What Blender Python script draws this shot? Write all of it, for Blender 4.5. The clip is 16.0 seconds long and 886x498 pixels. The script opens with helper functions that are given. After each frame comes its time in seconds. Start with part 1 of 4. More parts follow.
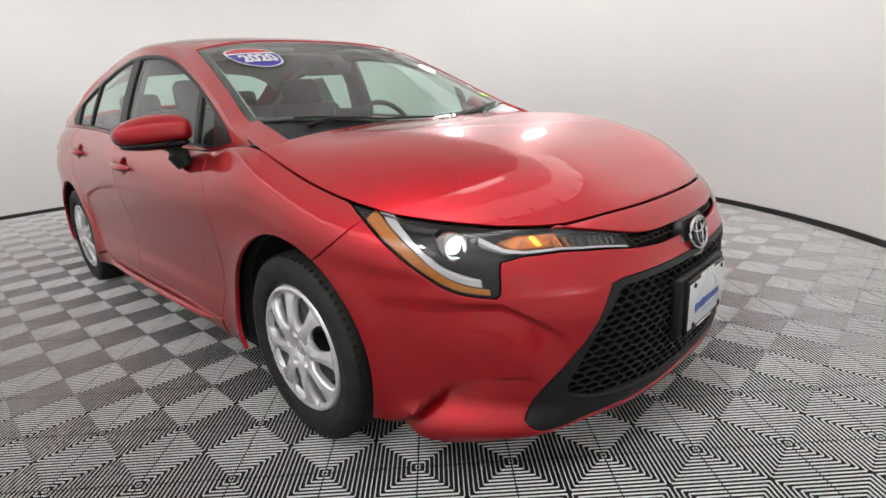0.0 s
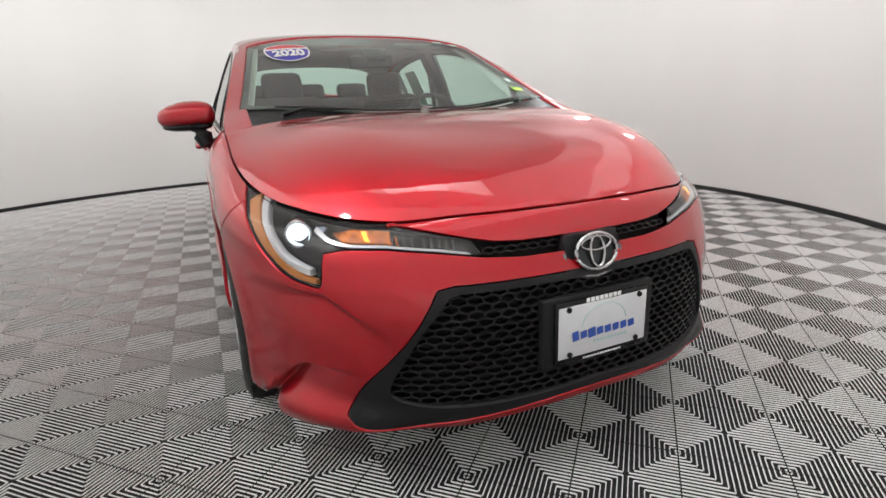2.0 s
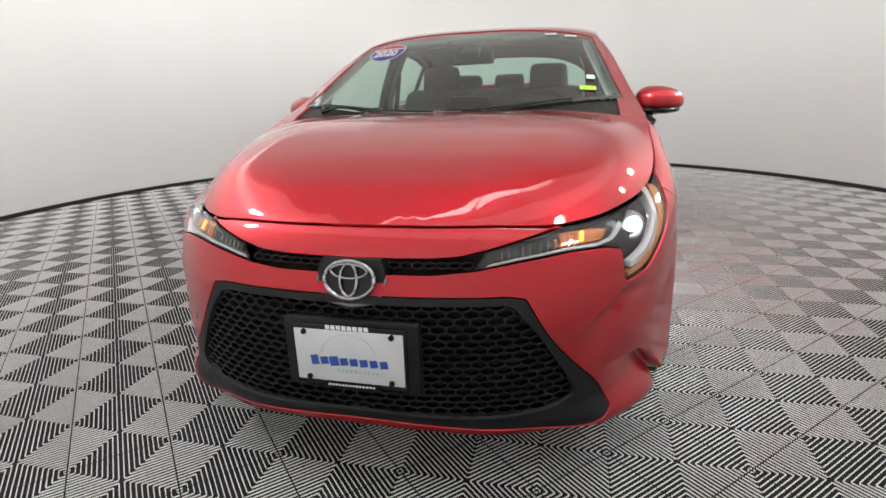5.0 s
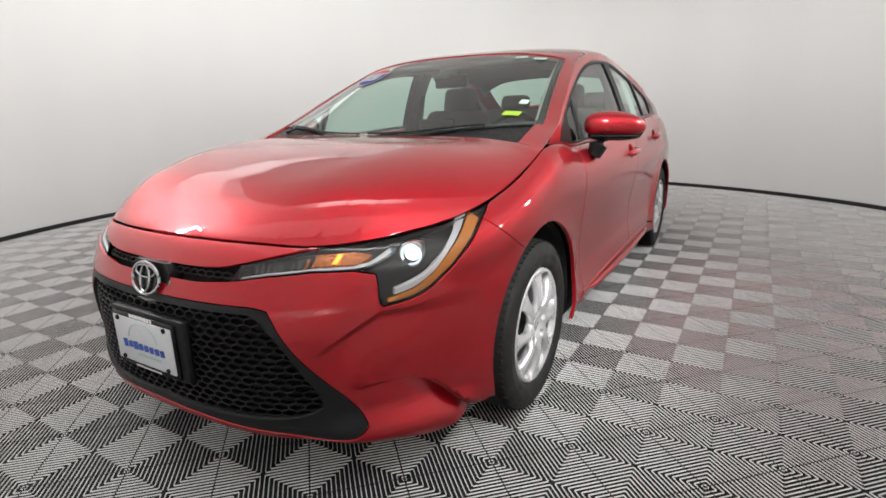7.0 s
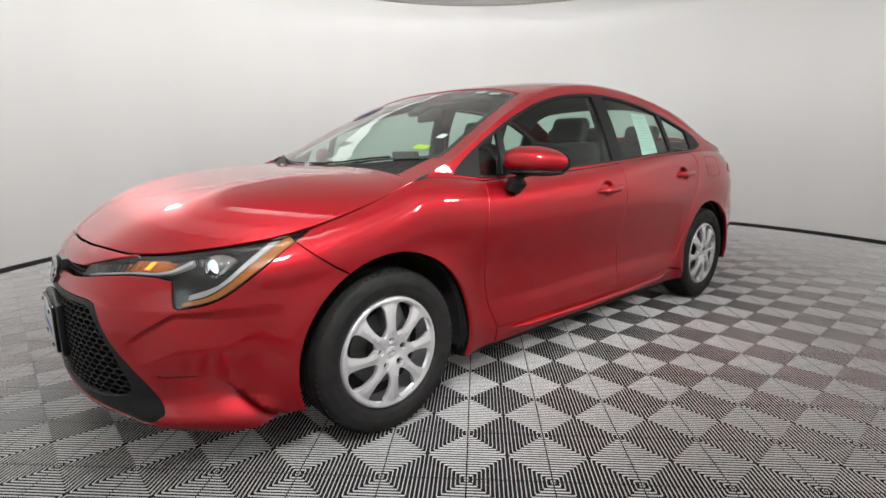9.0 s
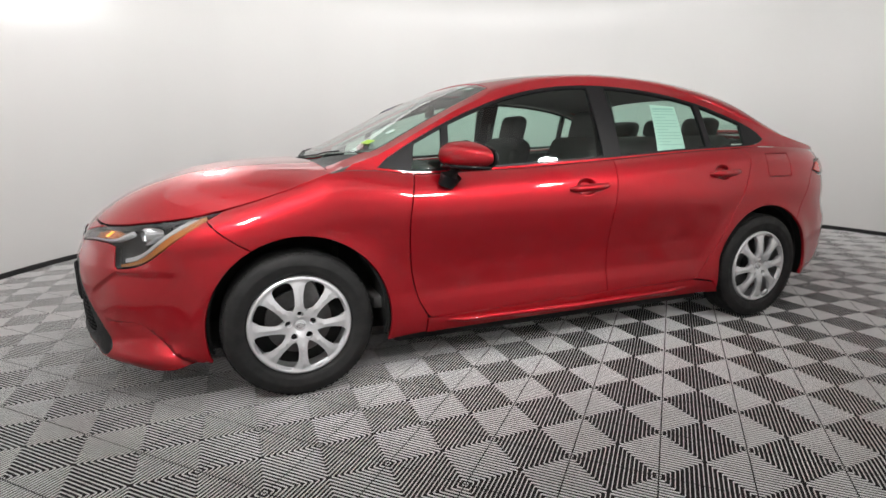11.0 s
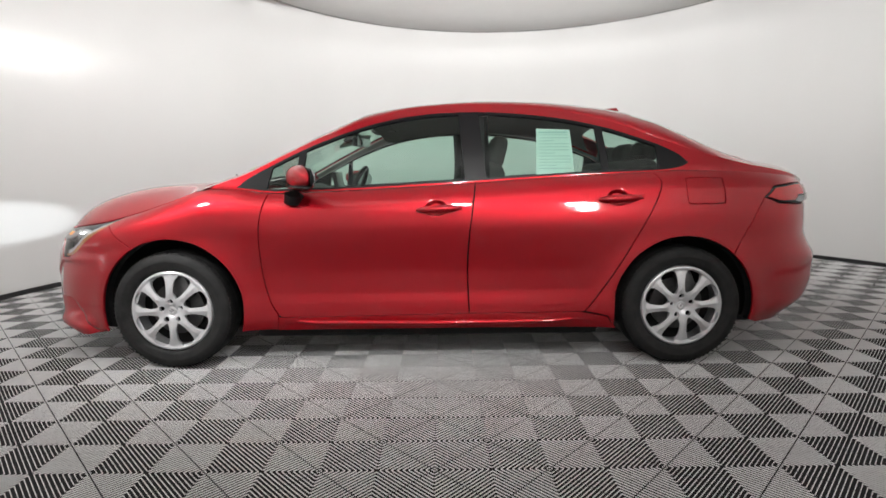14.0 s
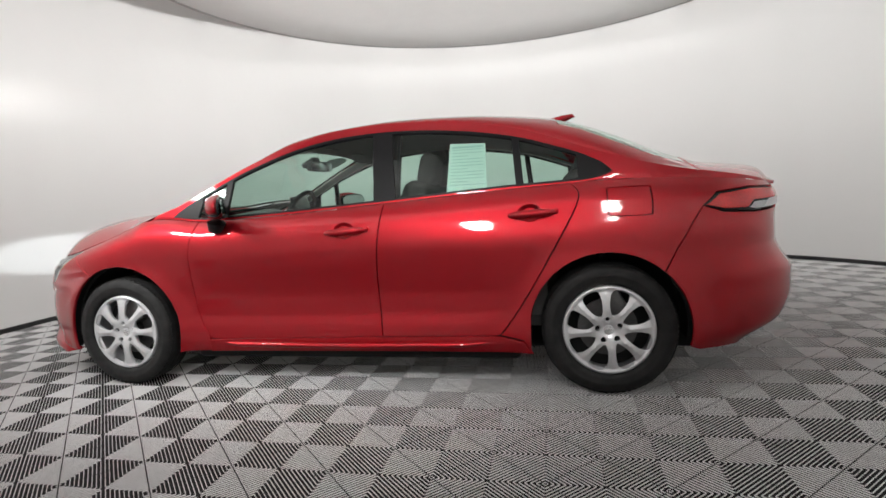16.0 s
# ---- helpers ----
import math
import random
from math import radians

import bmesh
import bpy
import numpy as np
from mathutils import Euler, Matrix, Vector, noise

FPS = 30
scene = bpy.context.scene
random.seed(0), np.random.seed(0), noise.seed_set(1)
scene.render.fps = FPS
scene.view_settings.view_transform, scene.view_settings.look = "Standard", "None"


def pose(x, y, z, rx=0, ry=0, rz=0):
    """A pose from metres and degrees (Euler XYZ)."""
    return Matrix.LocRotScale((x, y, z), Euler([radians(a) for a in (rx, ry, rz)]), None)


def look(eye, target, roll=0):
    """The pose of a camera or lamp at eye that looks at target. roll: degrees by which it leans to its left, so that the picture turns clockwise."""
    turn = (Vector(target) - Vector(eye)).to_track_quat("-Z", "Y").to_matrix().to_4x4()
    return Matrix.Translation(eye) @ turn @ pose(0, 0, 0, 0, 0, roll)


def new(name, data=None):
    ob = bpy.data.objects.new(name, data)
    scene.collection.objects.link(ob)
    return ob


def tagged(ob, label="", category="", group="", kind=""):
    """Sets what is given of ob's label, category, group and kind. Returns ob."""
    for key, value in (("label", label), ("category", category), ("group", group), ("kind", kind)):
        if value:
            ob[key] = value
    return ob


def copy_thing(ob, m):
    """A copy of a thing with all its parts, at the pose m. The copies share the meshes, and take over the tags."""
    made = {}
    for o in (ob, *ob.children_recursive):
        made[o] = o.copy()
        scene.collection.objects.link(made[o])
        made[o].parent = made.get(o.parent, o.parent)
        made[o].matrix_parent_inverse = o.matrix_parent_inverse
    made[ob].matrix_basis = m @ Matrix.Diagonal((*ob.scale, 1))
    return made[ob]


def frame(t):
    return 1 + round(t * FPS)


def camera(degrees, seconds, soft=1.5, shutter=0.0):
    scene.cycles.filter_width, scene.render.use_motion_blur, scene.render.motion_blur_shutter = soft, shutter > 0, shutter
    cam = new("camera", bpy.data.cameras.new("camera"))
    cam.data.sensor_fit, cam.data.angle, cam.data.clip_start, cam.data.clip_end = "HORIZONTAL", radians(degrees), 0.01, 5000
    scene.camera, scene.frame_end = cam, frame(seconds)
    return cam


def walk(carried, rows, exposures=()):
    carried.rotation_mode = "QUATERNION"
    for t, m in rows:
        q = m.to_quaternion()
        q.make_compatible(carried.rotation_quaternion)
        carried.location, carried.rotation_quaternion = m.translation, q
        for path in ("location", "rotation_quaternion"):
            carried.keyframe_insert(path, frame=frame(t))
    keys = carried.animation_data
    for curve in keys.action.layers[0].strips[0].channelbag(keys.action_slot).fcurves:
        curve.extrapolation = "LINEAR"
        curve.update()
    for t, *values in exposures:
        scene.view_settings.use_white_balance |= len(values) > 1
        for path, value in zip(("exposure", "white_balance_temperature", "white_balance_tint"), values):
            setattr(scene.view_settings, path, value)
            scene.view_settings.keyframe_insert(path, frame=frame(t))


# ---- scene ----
cam = camera(80.8, 16.0, soft=1.6)
PATH = [
    (0, (-1.424, 1.607, 1.071), (-0.071, 0.243, 0.513), -3.5),
    (0.5, (-1.603, 1.494, 1.043), (-0.157, 0.209, 0.538), -4.1),
    (1, (-1.739, 1.353, 1.017), (-0.213, 0.161, 0.516), -3.2),
    (1.5, (-1.812, 1.161, 1.028), (-0.177, 0.146, 0.484), -2.4),
    (2, (-1.926, 0.887, 1.024), (-0.169, 0.102, 0.482), -2.4),
    (2.5, (-2.008, 0.637, 1.022), (-0.174, 0.058, 0.476), -1.5),
    (3, (-2.036, 0.424, 1.04), (-0.161, 0.017, 0.474), -1.2),
    (3.2, (-2.035, 0.347, 1.039), (-0.148, 0.034, 0.456), -1.5),
    (5.3, (-2.015, -0.632, 1.07), (-0.172, -0.096, 0.507), -1.3),
    (5.5, (-1.987, -0.705, 1.068), (-0.157, -0.124, 0.509), -1.0),
    (6, (-1.885, -0.914, 1.07), (-0.092, -0.224, 0.512), -1.2),
    (6.5, (-1.787, -1.161, 1.085), (-0.054, -0.343, 0.513), -1.0),
    (7, (-1.707, -1.477, 1.084), (-0.046, -0.486, 0.576), -1.3),
    (7.5, (-1.572, -1.701, 1.069), (0.028, -0.591, 0.611), -1.5),
    (8, (-1.423, -1.938, 1.079), (0.06, -0.674, 0.628), -0.9),
    (8.5, (-1.259, -2.199, 1.06), (0.111, -0.796, 0.666), -0.7),
    (9, (-1.062, -2.371, 1.074), (0.228, -0.892, 0.688), -0.5),
    (9.2, (-0.996, -2.42, 1.06), (0.237, -0.89, 0.686), -1.0),
    (11.3, (-0.081, -3.099, 1.072), (0.569, -1.25, 0.674), -0.6),
    (11.5, (-0.002, -3.149, 1.066), (0.607, -1.284, 0.677), -0.8),
    (12, (0.3, -3.243, 1.067), (0.776, -1.339, 0.683), 0.0),
    (12.5, (0.574, -3.319, 1.062), (0.891, -1.379, 0.696), 0.6),
    (13, (0.827, -3.428, 1.052), (1.066, -1.467, 0.74), -0.3),
    (13.5, (1.151, -3.479, 1.038), (1.294, -1.505, 0.751), -0.4),
    (14, (1.436, -3.547, 1.0), (1.438, -1.565, 0.731), -0.6),
    (14.5, (1.691, -3.611, 1.035), (1.578, -1.63, 0.781), -1.2),
    (15, (1.974, -3.561, 1.022), (1.717, -1.59, 0.803), -1.5),
    (15.5, (2.252, -3.534, 1.02), (1.891, -1.578, 0.806), -2.5),
    (16, (2.459, -3.374, 1.0), (2.042, -1.429, 0.795), -3.4),
]
walk(cam, [(t, look(eye, target, roll)) for t, eye, target, roll in PATH],
     exposures=[(0.0, 0.52), (6.0, 0.42), (9.0, 0.20), (12.0, 0.20), (16.0, 0.11)])

# ---- build ----
# ---- world and light ----
from mathutils.geometry import delaunay_2d_cdt

CX, CY, RW, HW, RC = 2.05, 0.45, 4.45, 2.77, 2.66      # round studio: centre, wall radius, canopy height and radius
world = bpy.data.worlds.new("studio_world")
scene.world = world
world.use_nodes = True
world.node_tree.nodes["Background"].inputs[0].default_value = (0.9, 0.95, 1.0, 1)
world.node_tree.nodes["Background"].inputs[1].default_value = 0.10


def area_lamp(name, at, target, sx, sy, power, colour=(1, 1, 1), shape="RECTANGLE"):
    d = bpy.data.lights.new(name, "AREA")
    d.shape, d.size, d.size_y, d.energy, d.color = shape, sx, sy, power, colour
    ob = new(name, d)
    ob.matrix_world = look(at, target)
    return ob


# a soft ring of light above the canopy's edge, weaker towards the back of the car, with a wash down the wall
for k in range(24):
    a = 2 * math.pi * (k + 0.5) / 24
    c, s_ = math.cos(a), math.sin(a)
    back = math.exp(-((((math.degrees(a) + 40 + 180) % 360) - 180) / 66) ** 2)
    area_lamp("cove_lamp", (CX + 2.80 * c, CY + 2.80 * s_, HW + 0.50), (CX + RW * c, CY + RW * s_, 1.3), 0.70, 0.3, 3.3, (1.0, 0.99, 0.975)).data.spread = radians(104)
    for r, wide, power in ((3.13, 0.81, 1.1), (3.98, 1.04, 3.0)):
        area_lamp("ring_lamp", (CX + r * c, CY + r * s_, HW + 0.60), (CX + r * c, CY + r * s_, 0.0), wide, 0.86, power * (1 - 0.92 * back) * (1 + 0.4 * s_ * s_), (1.0, 0.99, 0.975)).rotation_euler = (0, 0, a + math.pi / 2)
# an unseen fill light, added above the canopy to brighten it through its cloth
area_lamp("canopy_fill", (CX, CY, HW + 0.42), (CX, CY, 0.0), 4.7, 4.7, 44, (1.0, 0.99, 0.975), "DISK")
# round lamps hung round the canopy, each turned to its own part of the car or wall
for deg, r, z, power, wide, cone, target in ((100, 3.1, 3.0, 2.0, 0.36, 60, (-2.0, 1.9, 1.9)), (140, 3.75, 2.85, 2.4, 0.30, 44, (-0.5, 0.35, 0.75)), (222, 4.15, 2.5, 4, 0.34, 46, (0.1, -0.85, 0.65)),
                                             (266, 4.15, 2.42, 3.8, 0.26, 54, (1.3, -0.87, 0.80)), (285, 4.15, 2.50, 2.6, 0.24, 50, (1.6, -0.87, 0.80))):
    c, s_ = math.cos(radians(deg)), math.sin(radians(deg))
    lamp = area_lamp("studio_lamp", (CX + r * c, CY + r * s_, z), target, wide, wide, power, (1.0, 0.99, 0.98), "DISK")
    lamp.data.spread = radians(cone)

# ---- materials ----
def mat(name, colour, rough=0.5, metal=0.0, coat=0.0, bump=0.0, scale=40.0, vary=0.0, spec=0.5, emit=None, power=0.0):
    m = bpy.data.materials.new(name)
    m.use_nodes = True
    nt = m.node_tree
    p = nt.nodes["Principled BSDF"]
    p.inputs["Base Color"].default_value = (*colour, 1)
    p.inputs["Roughness"].default_value = rough
    p.inputs["Metallic"].default_value = metal
    p.inputs["Coat Weight"].default_value = coat
    p.inputs["Coat Roughness"].default_value = 0.05
    p.inputs["Specular IOR Level"].default_value = spec
    if emit:
        p.inputs["Emission Color"].default_value = (*emit, 1)
        p.inputs["Emission Strength"].default_value = power
    if vary or bump:
        tc = nt.nodes.new("ShaderNodeTexCoord")
        nz = nt.nodes.new("ShaderNodeTexNoise")
        nz.inputs["Scale"].default_value, nz.inputs["Detail"].default_value = scale, 6
        nt.links.new(tc.outputs["Object"], nz.inputs["Vector"])
        if vary:
            big = nt.nodes.new("ShaderNodeTexNoise")
            big.inputs["Scale"].default_value, big.inputs["Detail"].default_value = scale * 0.07, 3
            nt.links.new(tc.outputs["Object"], big.inputs["Vector"])
            add = nt.nodes.new("ShaderNodeMath")
            add.operation = "ADD"
            nt.links.new(nz.outputs["Fac"], add.inputs[0])
            nt.links.new(big.outputs["Fac"], add.inputs[1])
            mr = nt.nodes.new("ShaderNodeMapRange")
            mr.inputs["From Min"].default_value, mr.inputs["From Max"].default_value = 0.6, 1.4
            mr.inputs["To Min"].default_value, mr.inputs["To Max"].default_value = 1 - vary, 1 + vary
            nt.links.new(add.outputs[0], mr.inputs["Value"])
            mx = nt.nodes.new("ShaderNodeVectorMath")
            mx.operation = "SCALE"
            mx.inputs[0].default_value = colour
            nt.links.new(mr.outputs[0], mx.inputs["Scale"])
            nt.links.new(mx.outputs[0], p.inputs["Base Color"])
            rr = nt.nodes.new("ShaderNodeMapRange")
            rr.inputs["From Min"].default_value, rr.inputs["From Max"].default_value = 0.3, 0.7
            rr.inputs["To Min"].default_value, rr.inputs["To Max"].default_value = rough * 0.85, min(1, rough * 1.15)
            nt.links.new(big.outputs["Fac"], rr.inputs["Value"])
            nt.links.new(rr.outputs[0], p.inputs["Roughness"])
        if bump:
            bp = nt.nodes.new("ShaderNodeBump")
            bp.inputs["Strength"].default_value, bp.inputs["Distance"].default_value = bump, 0.002
            nt.links.new(nz.outputs["Fac"], bp.inputs["Height"])
            nt.links.new(bp.outputs[0], p.inputs["Normal"])
    return m


def glass(name, tint, gloss=0.04):
    m = bpy.data.materials.new(name)
    m.use_nodes = True
    nt = m.node_tree
    nt.nodes.clear()
    out = nt.nodes.new("ShaderNodeOutputMaterial")
    mix = nt.nodes.new("ShaderNodeMixShader")
    tr = nt.nodes.new("ShaderNodeBsdfTransparent")
    gl = nt.nodes.new("ShaderNodeBsdfGlossy")
    lw = nt.nodes.new("ShaderNodeLayerWeight")
    lw.inputs[0].default_value = 0.5
    pw = nt.nodes.new("ShaderNodeMath")
    pw.operation = "POWER"
    pw.inputs[1].default_value = 4.5
    fr = nt.nodes.new("ShaderNodeMath")
    fr.operation = "MULTIPLY_ADD"
    fr.inputs[1].default_value, fr.inputs[2].default_value = 0.85, gloss
    nt.links.new(lw.outputs["Facing"], pw.inputs[0])
    nt.links.new(pw.outputs[0], fr.inputs[0])
    tr.inputs[0].default_value = (*tint, 1)
    gl.inputs[0].default_value = (1, 1, 1, 1)
    gl.inputs[1].default_value = 0.02
    nt.links.new(fr.outputs[0], mix.inputs[0])
    nt.links.new(tr.outputs[0], mix.inputs[1])
    nt.links.new(gl.outputs[0], mix.inputs[2])
    nt.links.new(mix.outputs[0], out.inputs[0])
    return m


def paint_material():
    """Pearl red under clear lacquer, with fine metal flakes."""
    m = mat("red_pearl_paint", (0.45, 0.008, 0.014), 0.44, 0.85, 1.0, spec=0.2)
    nt = m.node_tree
    p = nt.nodes["Principled BSDF"]
    p.inputs["Coat Roughness"].default_value = 0.055
    tc = nt.nodes.new("ShaderNodeTexCoord")
    vor = nt.nodes.new("ShaderNodeTexVoronoi")
    vor.inputs["Scale"].default_value = 1400
    nt.links.new(tc.outputs["Object"], vor.inputs["Vector"])
    hsv = nt.nodes.new("ShaderNodeMix")
    hsv.data_type = "RGBA"
    hsv.inputs[6].default_value = (0.37, 0.004, 0.012, 1)
    hsv.inputs[7].default_value = (0.51, 0.008, 0.018, 1)
    nt.links.new(vor.outputs["Color"], hsv.inputs[0])
    nt.links.new(hsv.outputs[2], p.inputs["Base Color"])
    return m


RED = paint_material()
CHIN = mat("chin_lacquer", (0.16, 0.15, 0.155), 0.18, 0.6, coat=0.6)
# darker copy of the chrome: the badge's dark reflections put into its colour
SHADED_CHROME = mat("shaded_chrome", (0.46, 0.46, 0.47), 0.14, 1.0)
PLATE = mat("plate_enamel", (0.66, 0.67, 0.69), 0.3, vary=0.08, scale=30)
BLACK_GLOSS = mat("black_gloss", (0.010, 0.010, 0.011), 0.2, spec=0.28)
BLACK_PLASTIC = mat("black_plastic", (0.007, 0.007, 0.008), 0.45, spec=0.3, bump=0.15, scale=600, vary=0.15)
DARK = mat("dark_cavity", (0.006, 0.006, 0.006), 0.9)
RUBBER = mat("tyre_rubber", (0.007, 0.007, 0.007), 0.72, bump=0.2, scale=300, vary=0.25)
SILVER = mat("silver_paint", (0.78, 0.79, 0.81), 0.27, 0.6, 0.4)
LAMP_BLACK = mat("lamp_black", (0.006, 0.006, 0.007), 0.4, spec=0.25)
BLUE_REFLECTOR = mat("blue_reflector", (0.45, 0.55, 0.66), 0.15, 0.9)
CHROME = mat("chrome", (0.55, 0.56, 0.57), 0.1, 1.0)
LAMP_SILVER = mat("reflector_silver", (0.50, 0.51, 0.53), 0.35, 0.3)
STEEL = mat("brake_steel", (0.10, 0.10, 0.10), 0.45, 0.8, vary=0.2, scale=80)
GLASS = glass("window_glass", (0.70, 0.86, 0.79))
CLEAR = glass("lamp_lens", (0.88, 0.88, 0.88))
AMBER = mat("amber_lens", (0.38, 0.125, 0.008), 0.30, 0.0, 0.4, vary=0.12, scale=90)
AMBER_FACET = mat("amber_facets", (0.36, 0.095, 0.007), 0.2, 0.3, 0.5)
_nt = AMBER_FACET.node_tree
_tc, _vo, _mx = _nt.nodes.new("ShaderNodeTexCoord"), _nt.nodes.new("ShaderNodeTexVoronoi"), _nt.nodes.new("ShaderNodeMix")
_mx.data_type = "RGBA"
_vo.inputs["Scale"].default_value = 150
_mx.inputs[6].default_value, _mx.inputs[7].default_value = (0.03, 0.008, 0.003, 1), (0.95, 0.26, 0.03, 1)
_nt.links.new(_tc.outputs["Object"], _vo.inputs["Vector"])
_nt.links.new(_vo.outputs["Color"], _mx.inputs[0])
_nt.links.new(_mx.outputs[2], _nt.nodes["Principled BSDF"].inputs["Base Color"])
AMBER_LIT = mat("amber_lit", (0.8, 0.3, 0.02), 0.3, emit=(1.0, 0.35, 0.03), power=1.6)
LAMP_LIT = mat("lamp_lit", (0.9, 0.95, 1), 0.2, emit=(0.78, 0.92, 1.0), power=1.5)
RED_LENS = mat("red_lens", (0.72, 0.016, 0.022), 0.12, 0.0, 0.5, vary=0.25, scale=120)
FABRIC = mat("dark_seat_fabric", (0.045, 0.043, 0.042), 0.9, bump=0.5, scale=500, vary=0.25)
TRIM_GREY = mat("grey_trim", (0.07, 0.069, 0.067), 0.7, bump=0.2, scale=400, vary=0.1)
HEADLINER = mat("headliner", (0.24, 0.23, 0.22), 0.95, bump=0.3, scale=500, vary=0.08)
PILLAR = mat("pale_pillar_trim", (0.62, 0.61, 0.57), 0.8, bump=0.2, scale=500, vary=0.06)
WALL = mat("white_wall_paint", (0.82, 0.815, 0.805), 0.22)
# faint upright waves in the wall's sheen, with reflected light streaks painted into its tone
_nt = WALL.node_tree
_tc, _mp, _nz, _b2, _mx = [_nt.nodes.new(n) for n in ("ShaderNodeTexCoord", "ShaderNodeMapping", "ShaderNodeTexNoise", "ShaderNodeBump", "ShaderNodeMix")]
_mp.inputs["Scale"].default_value = (1.4, 1.4, 0.06)
_nz.inputs["Scale"].default_value, _nz.inputs["Detail"].default_value = 1.0, 1.0
_b2.inputs["Strength"].default_value, _b2.inputs["Distance"].default_value = 0.2, 0.05
_mx.data_type = "RGBA"
_mx.inputs[6].default_value, _mx.inputs[7].default_value = (0.79, 0.785, 0.775, 1), (0.84, 0.835, 0.825, 1)
_nt.links.new(_tc.outputs["Object"], _mp.inputs["Vector"])
_nt.links.new(_mp.outputs[0], _nz.inputs["Vector"])
_nt.links.new(_nz.outputs["Fac"], _b2.inputs["Height"])
_nt.links.new(_nz.outputs["Fac"], _mx.inputs[0])
_nt.links.new(_mx.outputs[2], _nt.nodes["Principled BSDF"].inputs["Base Color"])
_nt.links.new(_b2.outputs[0], _nt.nodes["Principled BSDF"].inputs["Normal"])
CEIL = mat("grey_ceiling_cloth", (0.86, 0.86, 0.85), 0.9, bump=0.1, scale=80, vary=0.05)
# translucent, so that the added fill above brightens the underside
_nt = CEIL.node_tree
_tr, _ms = _nt.nodes.new("ShaderNodeBsdfTranslucent"), _nt.nodes.new("ShaderNodeMixShader")
_tr.inputs[0].default_value, _ms.inputs[0].default_value = (0.84, 0.83, 0.82, 1), 0.5
_nt.links.new(_nt.nodes["Principled BSDF"].outputs[0], _ms.inputs[1])
_nt.links.new(_tr.outputs[0], _ms.inputs[2])
_nt.links.new(_ms.outputs[0], _nt.nodes["Material Output"].inputs[0])
BAFFLE = mat("grey_baffle", (0.55, 0.55, 0.54), 0.8, vary=0.05, scale=60)
BASEMAT = mat("black_base_trim", (0.015, 0.015, 0.016), 0.5, vary=0.2, scale=30)
RIB = mat("grey_floor_plastic", (0.80, 0.80, 0.795), 0.38, vary=0.10, scale=300)
PIT = mat("dark_floor_gap", (0.010, 0.010, 0.010), 0.9)
WHITE = mat("white_print", (0.85, 0.86, 0.86), 0.45)
BLUE = mat("blue_print", (0.03, 0.09, 0.42), 0.4)
DEEPBLUE = mat("deep_blue_print", (0.035, 0.03, 0.42), 0.4)
REDPRINT = mat("red_print", (0.6, 0.03, 0.05), 0.4)
GREYPRINT = mat("grey_print", (0.42, 0.62, 0.58), 0.5)
PAPER = mat("white_paper", (0.66, 0.82, 0.76), 0.8, vary=0.03, scale=60)
LIME = mat("lime_sticker", (0.42, 0.70, 0.05), 0.5)


# ---- mesh helpers ----
def link(name, mesh, material, parent=None, label=""):
    ob = new(name, mesh)
    mesh.materials.append(material)
    ob.parent = parent
    if label:
        tagged(ob, label)
    return ob


def part(name, bm, material, parent=None, label="", smooth=True):
    me = bpy.data.meshes.new(name)
    bmesh.ops.recalc_face_normals(bm, faces=bm.faces)
    bm.to_mesh(me)
    bm.free()
    if smooth:
        me.shade_smooth()
        me.set_sharp_from_angle(angle=radians(38))
    return link(name, me, material, parent, label)


def box(bm, c, s, bev=0.0, m=None, seg=2):
    r = bmesh.ops.create_cube(bm, size=1, matrix=Matrix.LocRotScale(c, None, s) if m is None else m @ Matrix.LocRotScale(c, None, s))
    if bev:
        es = list({e for v in r["verts"] for e in v.link_edges})
        bmesh.ops.bevel(bm, geom=es, offset=bev, segments=seg, affect="EDGES", profile=0.5)
    return bm


def cyl(bm, a, b, r, r2=None, n=20):
    a, b = Vector(a), Vector(b)
    m = Matrix.Translation((a + b) / 2) @ (b - a).to_track_quat("Z", "Y").to_matrix().to_4x4()
    bmesh.ops.create_cone(bm, cap_ends=True, segments=n, radius1=r, radius2=r if r2 is None else r2, depth=(b - a).length, matrix=m)
    return bm


def tube(bm, pts, r, n=10, closed=False):
    """A round bar along points; r may be one radius for each point."""
    pts = [Vector(p) for p in pts]
    k = len(pts)
    rs = r if isinstance(r, (list, tuple)) else [r] * k
    rings = []
    for i, p in enumerate(pts):
        d = (pts[(i + 1) % k] - pts[i - 1]) if closed else (pts[min(i + 1, k - 1)] - pts[max(i - 1, 0)])
        d.normalize()
        up = Vector((0, 0, 1)) if abs(d.z) < 0.9 else Vector((1, 0, 0))
        a = d.cross(up).normalized()
        b = a.cross(d)
        rings.append([bm.verts.new(p + (a * math.cos(t) + b * math.sin(t)) * rs[i]) for t in [2 * math.pi * j / n for j in range(n)]])
    for i in range(k if closed else k - 1):
        A, B = rings[i], rings[(i + 1) % k]
        for j in range(n):
            bm.faces.new((A[j], A[(j + 1) % n], B[(j + 1) % n], B[j]))
    if not closed:
        bm.faces.new(rings[0][::-1])
        bm.faces.new(rings[-1])
    return bm


def lathe(bm, prof, n=64, axis="y"):
    """Turn a profile of (radius, along) round the y axis."""
    rings = []
    for r, h in prof:
        rings.append([bm.verts.new((r * math.cos(t), h, r * math.sin(t))) for t in [2 * math.pi * j / n for j in range(n)]])
    for A, B in zip(rings, rings[1:]):
        for j in range(n):
            bm.faces.new((A[j], A[(j + 1) % n], B[(j + 1) % n], B[j]))
    return bm


